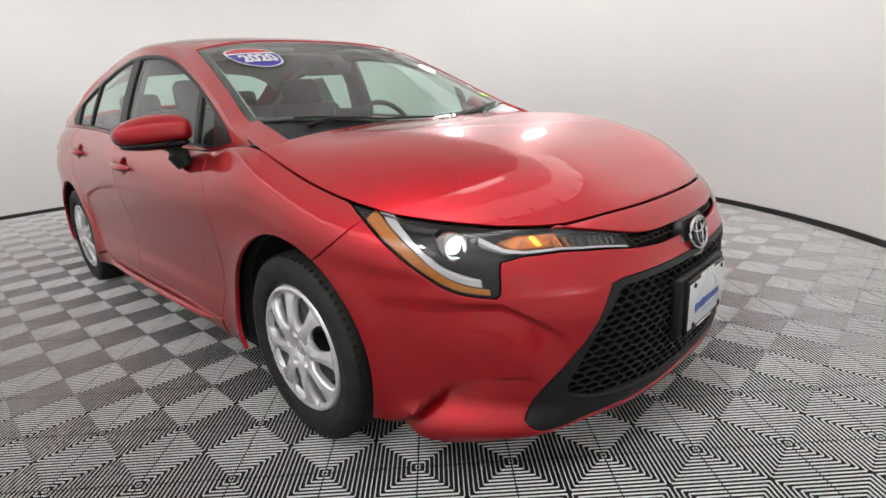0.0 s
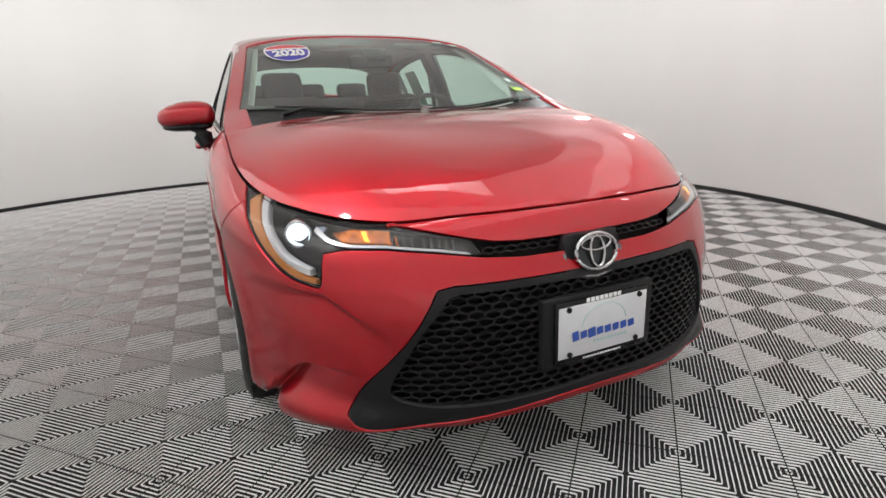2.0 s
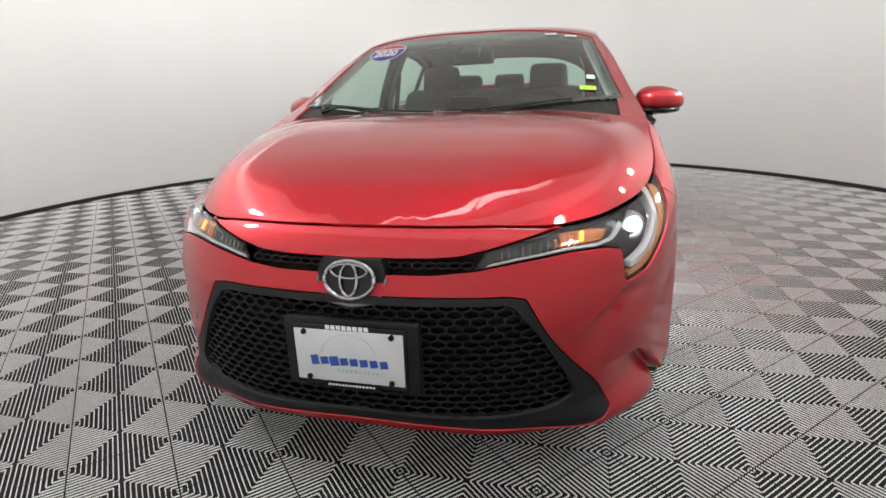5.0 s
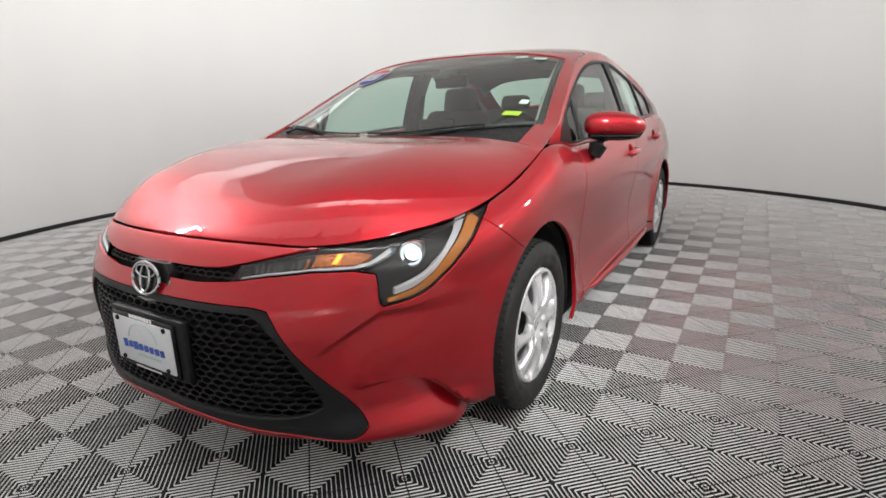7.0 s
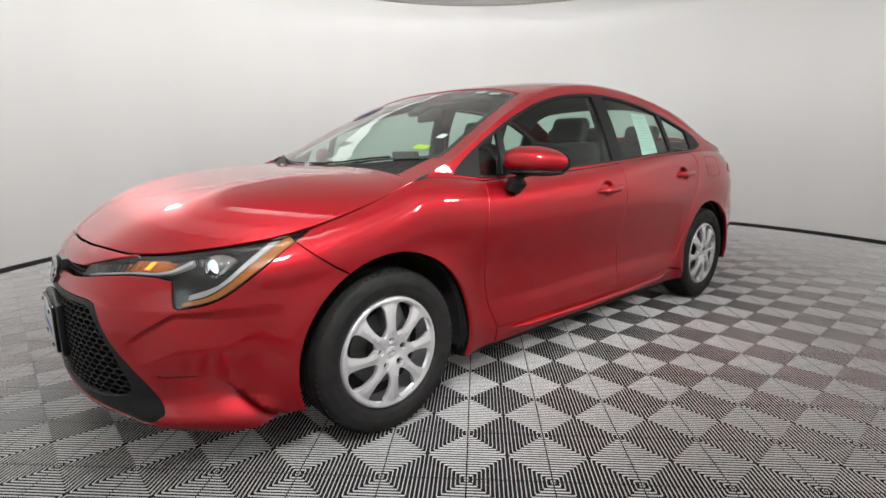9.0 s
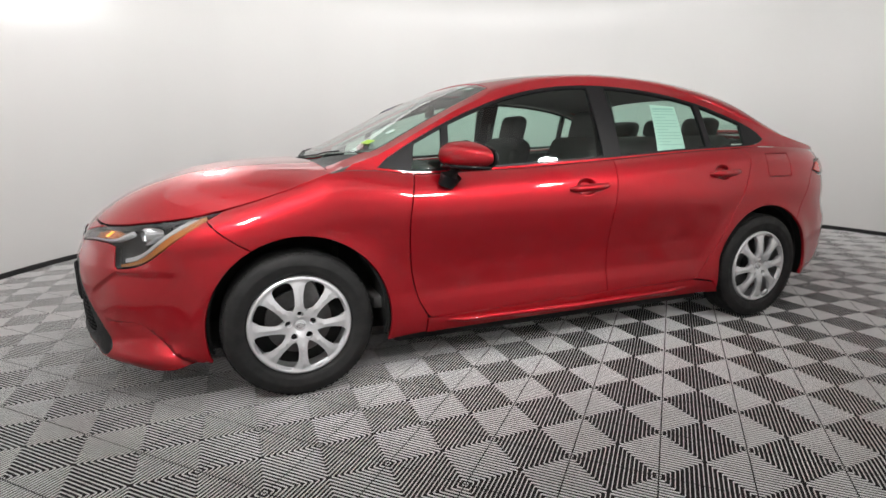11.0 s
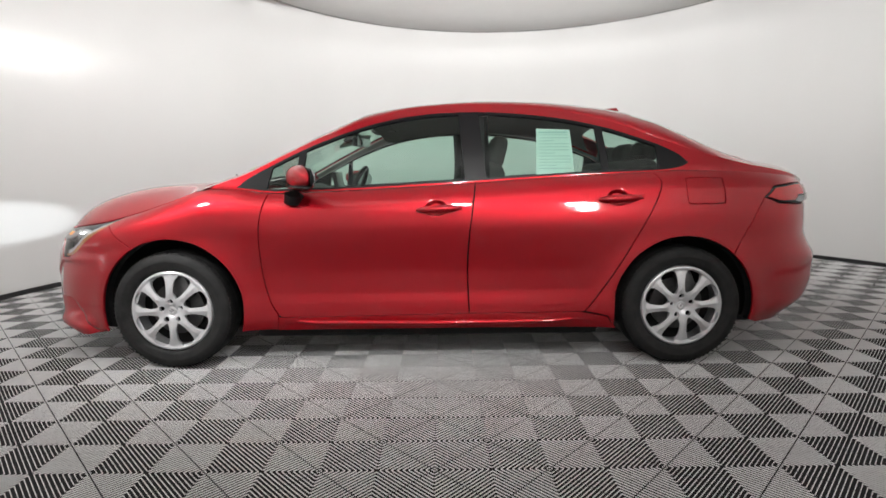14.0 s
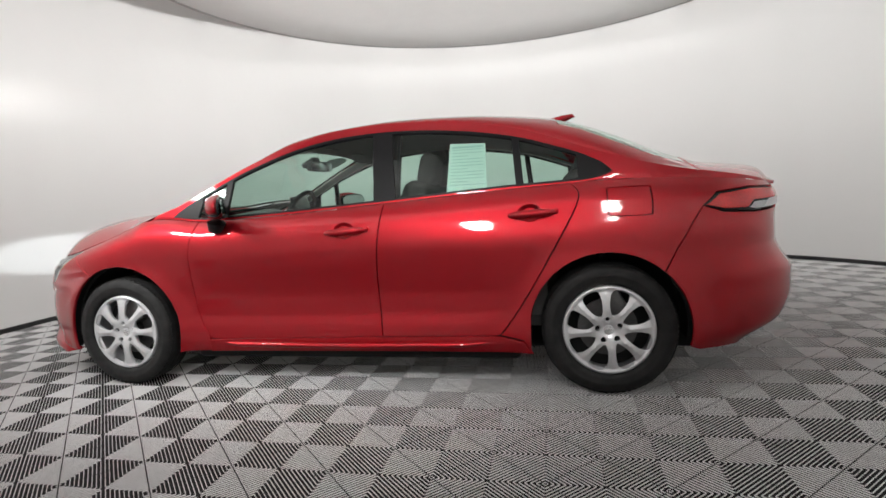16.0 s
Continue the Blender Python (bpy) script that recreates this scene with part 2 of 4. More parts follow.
def spl(pts):
    """Monotone cubic through (x, y) knots, for arrays."""
    xs, ys = np.array([p[0] for p in pts], float), np.array([p[1] for p in pts], float)
    h, d = np.diff(xs), np.diff(ys) / np.diff(xs)
    m = np.zeros(len(xs))
    m[1:-1] = np.where(d[1:] * d[:-1] > 0, 2 * d[1:] * d[:-1] / np.where(np.abs(d[1:] + d[:-1]) < 1e-9, 1e-9, d[1:] + d[:-1]), 0)
    m[0], m[-1] = d[0], d[-1]

    def f(x):
        x = np.clip(np.asarray(x, float), xs[0], xs[-1])
        i = np.clip(np.searchsorted(xs, x, side="right") - 1, 0, len(xs) - 2)
        t = (x - xs[i]) / h[i]
        return ((2 * t**3 - 3 * t**2 + 1) * ys[i] + (t**3 - 2 * t**2 + t) * h[i] * m[i]
                + (-2 * t**3 + 3 * t**2) * ys[i + 1] + (t**3 - t**2) * h[i] * m[i + 1])
    return f


def curve(pts, n=8, closed=False):
    """A smooth line (Catmull-Rom) through plane points."""
    P = np.array(pts, float)
    k = len(P)
    out = []
    for i in range(k if closed else k - 1):
        if closed:
            a, b, c, d = P[i - 1], P[i], P[(i + 1) % k], P[(i + 2) % k]
        else:
            a, b, c, d = P[max(i - 1, 0)], P[i], P[i + 1], P[min(i + 2, k - 1)]
        for t in np.linspace(0, 1, n, endpoint=False):
            out.append(0.5 * (2 * b + (c - a) * t + (2 * a - 5 * b + 4 * c - d) * t * t + (3 * b - a - 3 * c + d) * t**3))
    if not closed:
        out.append(P[-1])
    return [tuple(p) for p in out]


def dense(poly, step):
    """Cut the sides of a closed plane polygon to about one step."""
    P, out = [np.array(p, float) for p in poly], []
    for a, b in zip(P, P[1:] + P[:1]):
        d = np.linalg.norm(b - a)
        if d < 1e-6:
            continue
        for t in np.linspace(0, 1, max(1, int(round(d / step))), endpoint=False):
            out.append(a + (b - a) * t)
    return np.array(out)


def inside(pts, poly):
    x, y = pts[:, 0][:, None], pts[:, 1][:, None]
    a, b = poly, np.roll(poly, -1, 0)
    with np.errstate(divide="ignore", invalid="ignore"):
        hit = ((a[:, 1] > y) != (b[:, 1] > y)) & (x < (b[:, 0] - a[:, 0]) * (y - a[:, 1]) / (b[:, 1] - a[:, 1]) + a[:, 0])
    return hit.sum(1) % 2 == 1


def shrink(P, g, keep=None):
    """Move a closed plane polygon inwards by g, but for points on a kept line."""
    a, b = np.roll(P, 1, 0), np.roll(P, -1, 0)
    t = b - a
    t /= np.maximum(np.linalg.norm(t, axis=1), 1e-9)[:, None]
    n = np.c_[-t[:, 1], t[:, 0]]
    area = np.sum(P[:, 0] * np.roll(P[:, 1], -1) - np.roll(P[:, 0], -1) * P[:, 1])
    n *= 1 if area > 0 else -1
    if keep is not None:
        n[keep(P)] = 0
    return P + n * g


def panel(name, poly, surf, material, parent=None, side=1, holes=(), step=0.025, gap=0.0026, depth=0.016, seam=None, lift=0.0, label="", mirror=False, creases=()):
    """A sheet of bodywork: a plane outline with holes laid on a curved surface surf(a, b) -> xyz, with its edges turned in.
    side: -1 builds it on the left of the car; mirror: both halves, joined on the middle line; seam: which outline points stay put and have no turned edge."""
    P = shrink(dense(poly, step), gap, seam)
    Hs = [shrink(dense(h, step), -gap) for h in holes]
    lo, hi = P.min(0), P.max(0)
    gx, gy = np.meshgrid(np.arange(lo[0] + step / 2, hi[0], step), np.arange(lo[1] + step / 2, hi[1], step))
    gx = gx + (np.arange(gx.shape[0]) % 2)[:, None] * step / 2
    G = np.c_[gx.ravel(), gy.ravel()]
    G = G[inside(G, P)]
    for h in Hs:
        G = G[~inside(G, h)]
    C = []
    for c in creases:
        c = np.array(c, float)
        ok = inside(c, P)
        for h in Hs:
            ok &= ~inside(c, h)
        ok &= np.min(((c[:, None] - np.vstack([P, *Hs])[None]) ** 2).sum(2), axis=1) > (0.3 * step) ** 2
        C.append(c[ok])
    allb = np.vstack([P, *Hs, *C])
    if len(G):
        G = G[np.min(((G[:, None] - allb[None]) ** 2).sum(2), axis=1) > (0.5 * step) ** 2]
    V = np.vstack([allb, G])
    E, k = [], 0
    for L in (P, *Hs):
        E += [(k + i, k + (i + 1) % len(L)) for i in range(len(L))]
        k += len(L)
    for L in C:
        E += [(k + i, k + i + 1) for i in range(len(L) - 1) if np.linalg.norm(L[i + 1] - L[i]) < 0.05]
        k += len(L)
    from_cdt = delaunay_2d_cdt([Vector(v) for v in V], E, [], 0, 1e-6, False)
    V = np.array([tuple(v) for v in from_cdt[0]])
    T = np.array([f for f in from_cdt[2] if len(f) == 3])
    e1, e2 = V[T[:, 1]] - V[T[:, 0]], V[T[:, 2]] - V[T[:, 0]]
    T = T[np.abs(e1[:, 0] * e2[:, 1] - e1[:, 1] * e2[:, 0]) > 2e-6]
    c = V[T].mean(1)
    ok = inside(c, P)
    for h in Hs:
        ok &= ~inside(c, h)
    T = T[ok]
    e = 1e-4
    X = surf(V[:, 0], V[:, 1])
    N = np.cross(surf(V[:, 0] + e, V[:, 1]) - surf(V[:, 0] - e, V[:, 1]), surf(V[:, 0], V[:, 1] + e) - surf(V[:, 0], V[:, 1] - e))
    N /= np.maximum(np.linalg.norm(N, axis=1), 1e-12)[:, None]
    mid = np.array([1.35, 0, 0.45])
    N[np.einsum("ij,ij->i", N, X - mid) < 0] *= -1
    X = X + N * lift
    fn = np.cross(X[T[:, 1]] - X[T[:, 0]], X[T[:, 2]] - X[T[:, 0]])
    flip = np.einsum("ij,ij->i", fn, N[T].mean(1)) < 0
    T[flip] = T[flip][:, ::-1]
    cnt = {}
    for f in T:
        for i in range(3):
            a, b = f[i], f[(i + 1) % 3]
            cnt[(a, b)] = 1
    rim = [(a, b) for (a, b) in cnt if (b, a) not in cnt]
    if seam is not None:
        on = seam(V)
        rim = [(a, b) for a, b in rim if not (on[a] and on[b])]
    verts, faces = [X], [tuple(f) for f in T]
    loops = [N[i] for f in faces for i in f]
    k = len(X)
    low_of = {}
    if depth:
        for a, b in rim:
            d = X[b] - X[a]
            n = (N[a] + N[b]) / 2
            o = np.cross(d, n)
            o /= max(np.linalg.norm(o), 1e-9)
            for v in (a, b):
                if v not in low_of:
                    low_of[v] = k
                    verts.append((X[v] - N[v] * depth)[None])
                    k += 1
            faces.append((b, a, low_of[a], low_of[b]))
            loops += [o * 0.7 + n * 0.7, o * 0.7 + n * 0.7, o, o]
    X, L = np.vstack(verts), np.array(loops)
    if side < 0 or mirror:
        X2 = X * (1, -1, 1)
        f2, L2, k = [], [], 0
        for f in faces:
            f2.append(tuple(f[::-1]))
            L2.append(L[k:k + len(f)][::-1] * (1, -1, 1))
            k += len(f)
        L2 = np.vstack(L2)
        if mirror:
            # the two halves share the points on the middle line
            ids = np.arange(len(X)) + len(X)
            on = np.abs(X[:, 1]) < 1e-5
            ids[on] = np.nonzero(on)[0]
            faces = faces + [tuple(ids[i] for i in f) for f in f2]
            L = np.vstack([L, L2])
            X = np.vstack([X, X2])
        else:
            X, L, faces = X2, L2, f2
        used = np.zeros(len(X), bool)
        used[[i for f in faces for i in f]] = True
        back = np.cumsum(used) - 1
        faces = [tuple(back[i] for i in f) for f in faces]
        X = X[used]
    me = bpy.data.meshes.new(name)
    me.from_pydata(X.tolist(), [], [[int(i) for i in f] for f in faces])
    me.shade_smooth()
    me.normals_split_custom_set(L.tolist())
    return link(name, me, material, parent, label)

# ---- the car's form: front axle at x = 0, driver's side at -y ----
X0, X1, LQ, NF, NR = 0.0, 2.75, 1.3, 2.5, 3.0
AF = spl([(0.10, 0.70), (0.17, 0.83), (0.21, 0.905), (0.26, 0.925), (0.35, 0.935), (0.5, 0.935), (0.58, 0.922), (0.65, 0.893), (0.70, 0.868), (0.74, 0.84), (0.77, 0.805), (0.81, 0.75), (0.86, 0.66), (0.97, 0.5)])
AR = spl([(0.10, 0.6), (0.22, 0.72), (0.32, 0.885), (0.45, 0.93), (0.55, 0.932), (0.58, 0.918), (0.62, 0.888), (0.70, 0.852), (0.80, 0.85), (0.90, 0.865), (0.98, 0.84), (1.1, 0.78)])
WP = spl([(0.10, 0.80), (0.19, 0.835), (0.27, 0.862), (0.34, 0.858), (0.42, 0.846), (0.5, 0.847), (0.6, 0.860), (0.70, 0.877), (0.77, 0.884), (0.83, 0.880), (0.88, 0.869), (0.93, 0.843), (0.955, 0.823), (0.97, 0.806), (1.0, 0.77)])
ZS = spl([(-0.95, 0.757), (-0.8, 0.752), (-0.73, 0.742), (-0.65, 0.747), (-0.54, 0.761), (-0.40, 0.780), (-0.27, 0.808), (-0.15, 0.840), (-0.03, 0.878), (0.08, 0.916), (0.16, 0.945), (0.25, 0.957), (0.36, 0.953), (0.55, 0.933), (0.7, 0.936), (1.0, 0.945), (1.6, 0.976), (2.2, 1.010), (2.5, 1.022), (2.7, 1.030), (3.0, 1.022), (3.3, 1.0), (3.7, 0.96)])
ZR = spl([(-0.95, 0.30), (0.0, 0.84), (0.06, 0.895), (0.12, 0.929), (0.2, 0.960), (0.28, 0.988), (0.36, 1.014), (0.4, 1.03), (0.61, 1.136), (0.81, 1.232), (1.075, 1.328), (1.33, 1.379), (1.59, 1.394), (1.84, 1.388), (2.09, 1.361), (2.3, 1.317), (2.46, 1.262), (2.6, 1.204), (2.75, 1.148), (2.9, 1.102), (3.1, 1.055), (3.3, 1.022), (3.5, 0.985), (3.7, 0.955)])
ZC = spl([(-0.825, 0.757), (-0.76, 0.799), (-0.68, 0.850), (-0.55, 0.906), (-0.33, 0.959), (-0.1, 0.986), (0.10, 0.994), (0.16, 1.003), (0.22, 1.032), (0.45, 1.148), (0.72, 1.280), (0.88, 1.345), (1.02, 1.391), (1.2, 1.419), (1.45, 1.439), (1.7, 1.452), (2.0, 1.448), (2.3, 1.424), (2.5, 1.394), (2.8, 1.294), (3.05, 1.174), (3.2, 1.112), (3.4, 1.088), (3.55, 1.068), (3.62, 1.03), (3.66, 0.97)])
PC = spl([(-0.9, 3.6), (-0.5, 6.0), (0.0, 5.2), (0.3, 2.9), (1.0, 2.6), (1.6, 3.0), (2.4, 3.0), (3.2, 3.0), (3.6, 3.0)])


def sm(a, b, x):
    t = np.clip((x - a) / (b - a), 0, 1)
    return t * t * (3 - 2 * t)


HANDLES = ((1.405, 0.845), (2.35, 0.888))


def ARC(x):
    return 0.365 - 0.165 * sm(-0.64, -0.40, x)


def low_raw(q, z):
    q, z = np.asarray(q, float), np.asarray(z, float)
    pf = np.clip((X0 - q) / LQ, 0, 1) * np.pi / 2
    pr = np.clip((q - X1) / LQ, 0, 1) * np.pi / 2
    x = np.where(q < X0, X0 - AF(z) * np.sin(pf) ** (2 / NF), np.where(q > X1, X1 + AR(z) * np.sin(pr) ** (2 / NR), q))
    zs = ZS(x)
    ze = np.where(z > 0.55, 0.55 + (z - 0.55) / np.maximum(zs - 0.55, 0.05) * 0.42, z)
    # over the wheels the section is plainer than on the doors
    plain = np.exp(-((x - 0.0) / 0.55) ** 2) + np.exp(-((x - 2.72) / 0.55) ** 2) + sm(-0.2, -0.6, x) + sm(2.9, 3.2, x)
    w = WP(ze)
    w = w + np.clip(plain, 0, 1) * (1 - sm(0.62, 0.8, ze)) * (0.882 - w) * 0.85
    b = 1 - 0.010 * ((x - 1.3) / 1.5) ** 2
    # the upper rear doors draw in
    w = w - 0.032 * sm(1.3, 2.3, x) * sm(0.72, 0.92, z)
    y = w * b * np.cos(pf) ** (2 / NF) * np.cos(pr) ** (2 / NR)
    return x, y, z, pf


def low(q, z):
    """The lower body, from the sills up to the belt and the bonnet's edge, as right half."""
    x, y, z, pf = low_raw(q, z)
    # flared wheel arches
    for cx, amp in ((0.0, 0.018), (2.7, 0.02)):
        d = np.hypot(x - cx, z - 0.318)
        y = y + amp * np.exp(-((d - 0.37) / 0.075) ** 2) * sm(0.78, 0.5, z)
    # a sharp blade under the lamp, a hollow below it, and a lower lip that flares out again
    fr = sm(0.18, 0.34, pf)
    blade = np.minimum(0.510 + (y - 0.582) * 0.80, 0.580)
    under = blade - z
    dep = 0.010 * sm(0.0, 0.020, under) * (1 - sm(0.012, 0.14, under)) * sm(0.53, 0.61, y) * sm(0.85, 0.70, y) * fr
    arc = ARC(x)
    t = np.clip((z - 0.17) / np.maximum(arc - 0.17, 0.02), 0, 1)
    dep = dep + 0.052 * t * sm(0.010, -0.004, z - arc) * sm(0.60, 0.80, y) * fr * sm(-0.32, -0.40, x)
    lip = 0.032 * sm(0.30, 0.21, z) * sm(0.45, 0.62, y) * fr * sm(-0.40, -0.50, x)
    # bowls behind the door handles
    for hx, hz in HANDLES:
        r = np.hypot((x - hx) / 0.062, (z - hz - 0.004) / 0.045)
        y = y - 0.020 * (1 - sm(0.45, 1.0, r))
    dx, dy = -np.sin(pf) ** 0.7, np.cos(pf) ** 0.7
    ln = np.hypot(dx, dy)
    x = x + dx / ln * (lip - dep)
    y = y + dy / ln * (lip - dep)
    return np.stack([x, y, z + 0 * x], -1)


def S(x, z):
    """Sheet coordinates of a point on the body's side."""
    if x < X0:
        return (X0 - LQ * math.asin(min(1, (X0 - x) / float(AF(z))) ** (NF / 2)) / (math.pi / 2), z)
    if x > X1:
        return (X1 + LQ * math.asin(min(1, (x - X1) / float(AR(z))) ** (NR / 2)) / (math.pi / 2), z)
    return (x, z)


def F(y, z):
    """Sheet coordinates of a point on the nose, y from the middle."""
    w = 0.868
    for _ in range(4):
        q = X0 - LQ * math.acos(min(1, y / w) ** (NF / 2)) / (math.pi / 2)
        yy = float(low_raw(q, z)[1])
        w = w * (yy / y) if y > 1e-4 else w
    return (q, z)


def topz(q):
    z = np.full(np.shape(q), 0.8)
    for _ in range(6):
        z = ZS(low_raw(q, z)[0])
    return z


def top_line(qa, qb, n=40):
    q = np.linspace(qa, qb, n)
    return list(zip(q.tolist(), topz(q).tolist()))


_gx = np.linspace(-0.824, 3.68, 900)
_yb = []
for _x in _gx:
    _q, _z = S(_x, float(ZS(_x)))
    _yb.append(float(low_raw(_q, _z)[1]))
_yb = np.array(_yb)
_zb = ZS(_gx)


def belt_y(x):
    return np.interp(x, _gx, _yb)


def side(x, z):
    """The cabin's side above the belt, leaning in."""
    x, z = np.asarray(x, float), np.asarray(z, float)
    h = np.maximum(z - ZS(x), 0)
    return np.stack([x + 0 * z, belt_y(x) - (0.27 + 0.085 * sm(1.6, 2.4, x)) * h - 0.33 * h * h, z + 0 * x], -1)


_zr = np.maximum(ZR(_gx), _zb)
_yr = side(_gx, _zr)[:, 1]


def rail_y(x):
    return np.interp(x, _gx, _yr)


def rail_z(x):
    return np.interp(x, _gx, _zr)


def roofed(x, y):
    """Bonnet, windscreen, roof, rear screen and boot lid, seen from above."""
    x, y = np.asarray(x, float), np.asarray(y, float)
    yr, zr = np.maximum(rail_y(x), 0.02), rail_z(x)
    t = np.clip(np.abs(y) / yr, 0, 1.0)
    z = zr + (ZC(x) - zr) * np.maximum(1 - t ** PC(x), 0) ** (1 - 0.42 * sm(0.7, 1.1, x) * sm(3.05, 2.6, x))
    # two faint ridges along the bonnet
    rid = 0.34 + 0.22 * sm(-0.75, 0.1, x)
    z = z + 0.0035 * np.exp(-((np.abs(y) - rid) / 0.07) ** 2) * sm(-0.62, -0.35, x) * sm(0.02, -0.2, x)
    return np.stack([x + 0 * y, y + 0 * x, z], -1)


def arch(cx, r, a0, a1, n=30, zc=0.322):
    return [(cx + r * math.cos(radians(a)), zc + r * math.sin(radians(a))) for a in np.linspace(a0, a1, n)]


middle = lambda V: np.abs(V[:, 1]) < 1e-6
nose = lambda V: np.abs(V[:, 0] + LQ) < 1e-6
tail = lambda V: np.abs(V[:, 0] - X1 - LQ) < 1e-6

# ---- the round studio ----
def ring_wall():
    bm = bmesh.new()
    n = 160
    loops = []
    for r, z in ((RW, 0.0), (RW, HW + 1.2), (RW + 0.15, HW + 1.2), (RW + 0.15, 0.0)):
        loops.append([bm.verts.new((CX + r * math.cos(2 * math.pi * i / n), CY + r * math.sin(2 * math.pi * i / n), z)) for i in range(n)])
    for k in range(4):
        A, B = loops[k], loops[(k + 1) % 4]
        for i in range(n):
            bm.faces.new((A[i], A[(i + 1) % n], B[(i + 1) % n], B[i]))
    ob = part("wall_round", bm, WALL)
    return tagged(ob, "smooth round white painted studio wall, slightly glossy", "wall", kind="structure")


def ring_band(name, r0, r1, z0, z1, material, label, category):
    bm = bmesh.new()
    n = 160
    loops = []
    for r, z in ((r0, z0), (r0, z1), (r1, z1), (r1, z0)):
        loops.append([bm.verts.new((CX + r * math.cos(2 * math.pi * i / n), CY + r * math.sin(2 * math.pi * i / n), z)) for i in range(n)])
    for k in range(4):
        A, B = loops[k], loops[(k + 1) % 4]
        for i in range(n):
            bm.faces.new((A[i], A[(i + 1) % n], B[(i + 1) % n], B[i]))
    return tagged(part(name, bm, material), label, category, kind="structure")


ring_wall()
ring_band("baseboard", RW - 0.020, RW - 0.003, 0.0, 0.042, BASEMAT, "low black base trim along the round white wall", "baseboard")
ceiling = bmesh.new()
ceiling.faces.new([ceiling.verts.new((CX + RC * math.cos(2 * math.pi * i / 120), CY + RC * math.sin(2 * math.pi * i / 120), HW)) for i in range(120)])
tagged(part("ceiling", ceiling, CEIL), "flat round grey ceiling canopy hung over the studio", "ceiling", kind="structure")
# unseen baffle, added to keep the ring lamps' light off the canopy
ring_band("light_baffle", RC, RC + 0.03, HW - 0.004, HW + 0.58, BAFFLE, "unseen grey upright baffle added round the canopy against lamp light", "ceiling")
upper = bmesh.new()
cyl(upper, (CX, CY, HW + 1.2), (CX, CY, HW + 1.3), RW + 0.15, n=120)
tagged(part("ceiling_upper", upper, WALL), "white upper ceiling above the hung canopy", "ceiling", kind="structure")

# ---- the car ----
car = new("car")
tagged(car, "red compact sedan with silver wheel covers and lit headlamps", "car")

# nose outlines, from the middle outwards
GRILLE = [F(0, 0.600), F(0.2, 0.600), F(0.385, 0.598)] + curve([F(0.425, 0.590), F(0.49, 0.478), F(0.545, 0.405), F(0.602, 0.335), F(0.630, 0.272), F(0.627, 0.243), F(0.57, 0.214), F(0.37, 0.232), F(0.15, 0.255), F(0, 0.260)], 5)
MESHED = [F(0, 0.580), F(0.2, 0.580), F(0.375, 0.578)] + curve([F(0.40, 0.570), F(0.455, 0.50), F(0.503, 0.42), F(0.546, 0.335), F(0.528, 0.300), F(0.44, 0.278), F(0.30, 0.274), F(0.15, 0.280), F(0, 0.285)], 5)
HL_LOW = [F(0.30, 0.660), F(0.40, 0.675), F(0.52, 0.688), F(0.61, 0.687), F(0.652, 0.676), F(0.668, 0.598), F(0.676, 0.588)]
HL_OUT = curve([F(0.676, 0.588), S(-0.60, 0.601), S(-0.54, 0.629), S(-0.45, 0.697), S(-0.345, 0.764), S(-0.262, float(ZS(-0.262)) - 0.002)], 5)
QTIP = HL_OUT[-1][0]
QSPLIT = F(0.50, 0.742)[0]
HL_TOP_IN = curve([(QSPLIT, float(topz(np.array(QSPLIT)))), F(0.42, 0.724), F(0.325, 0.702)], 5)
SEAM0 = HL_OUT[-5]
AR_F = [S(x, z) for x, z in arch(0.012, 0.378, 198, 119, 20)]
AR_F2 = [S(x, z) for x, z in arch(0.012, 0.378, 119, -18, 32)]
FDOOR = curve([(0.53, float(ZS(0.53))), (0.503, 0.84), (0.485, 0.70), (0.494, 0.50), (0.525, 0.37), (0.566, 0.292)], 6)
BSEAM = [(1.612, float(ZS(1.612)))] + curve([(1.606, 0.93), (1.574, 0.685), (1.567, 0.5), (1.575, 0.30)], 5)
RDOOR = curve([(2.545, float(ZS(2.545))), (2.583, 0.975), (2.560, 0.895), (2.469, 0.732), (2.328, 0.494), (2.226, 0.345), (2.185, 0.296)], 6)
AR_R = [S(x, z) for x, z in arch(2.70, 0.368, 198, -18, 44)]
belt = lambda a, b, n=24: [(x, float(ZS(x))) for x in np.linspace(a, b, n)]

CREASES = []
for off in (-0.010, -0.004, 0.003, 0.010):
    CREASES.append([(q, float(ARC(x)) + off) for x in np.linspace(-0.72, -0.375, 50) for q in [S(x, float(ARC(x)))[0]]])
for off in (-0.028, -0.018, -0.009, 0.0):
    CREASES.append([F(y, min(0.510 + (y - 0.582) * 0.80, 0.580) + off) for y in np.linspace(0.55, 0.735, 32)])
panel("front_bumper", [(-LQ, 0.237), F(0.2, 0.228), F(0.4, 0.201), F(0.6, 0.178), S(-0.55, 0.167), S(-0.47, 0.176), S(-0.405, 0.201)] + AR_F + [SEAM0] + HL_OUT[:-5][::-1] + HL_LOW[::-1][1:] + [F(0.2, 0.652), (-LQ, 0.652)] + GRILLE,
               low, RED, car, mirror=True, seam=nose, step=0.016, creases=CREASES)
panel("nose_panel", [(-LQ, 0.685), F(0.12, 0.685), F(0.20, 0.686), F(0.27, 0.691)] + HL_TOP_IN[::-1] + top_line(QSPLIT, -LQ, 24)[:-1] + [(-LQ, float(topz(np.array(-LQ))) - 0.0028)], low, RED, car, mirror=True, seam=nose, step=0.016)
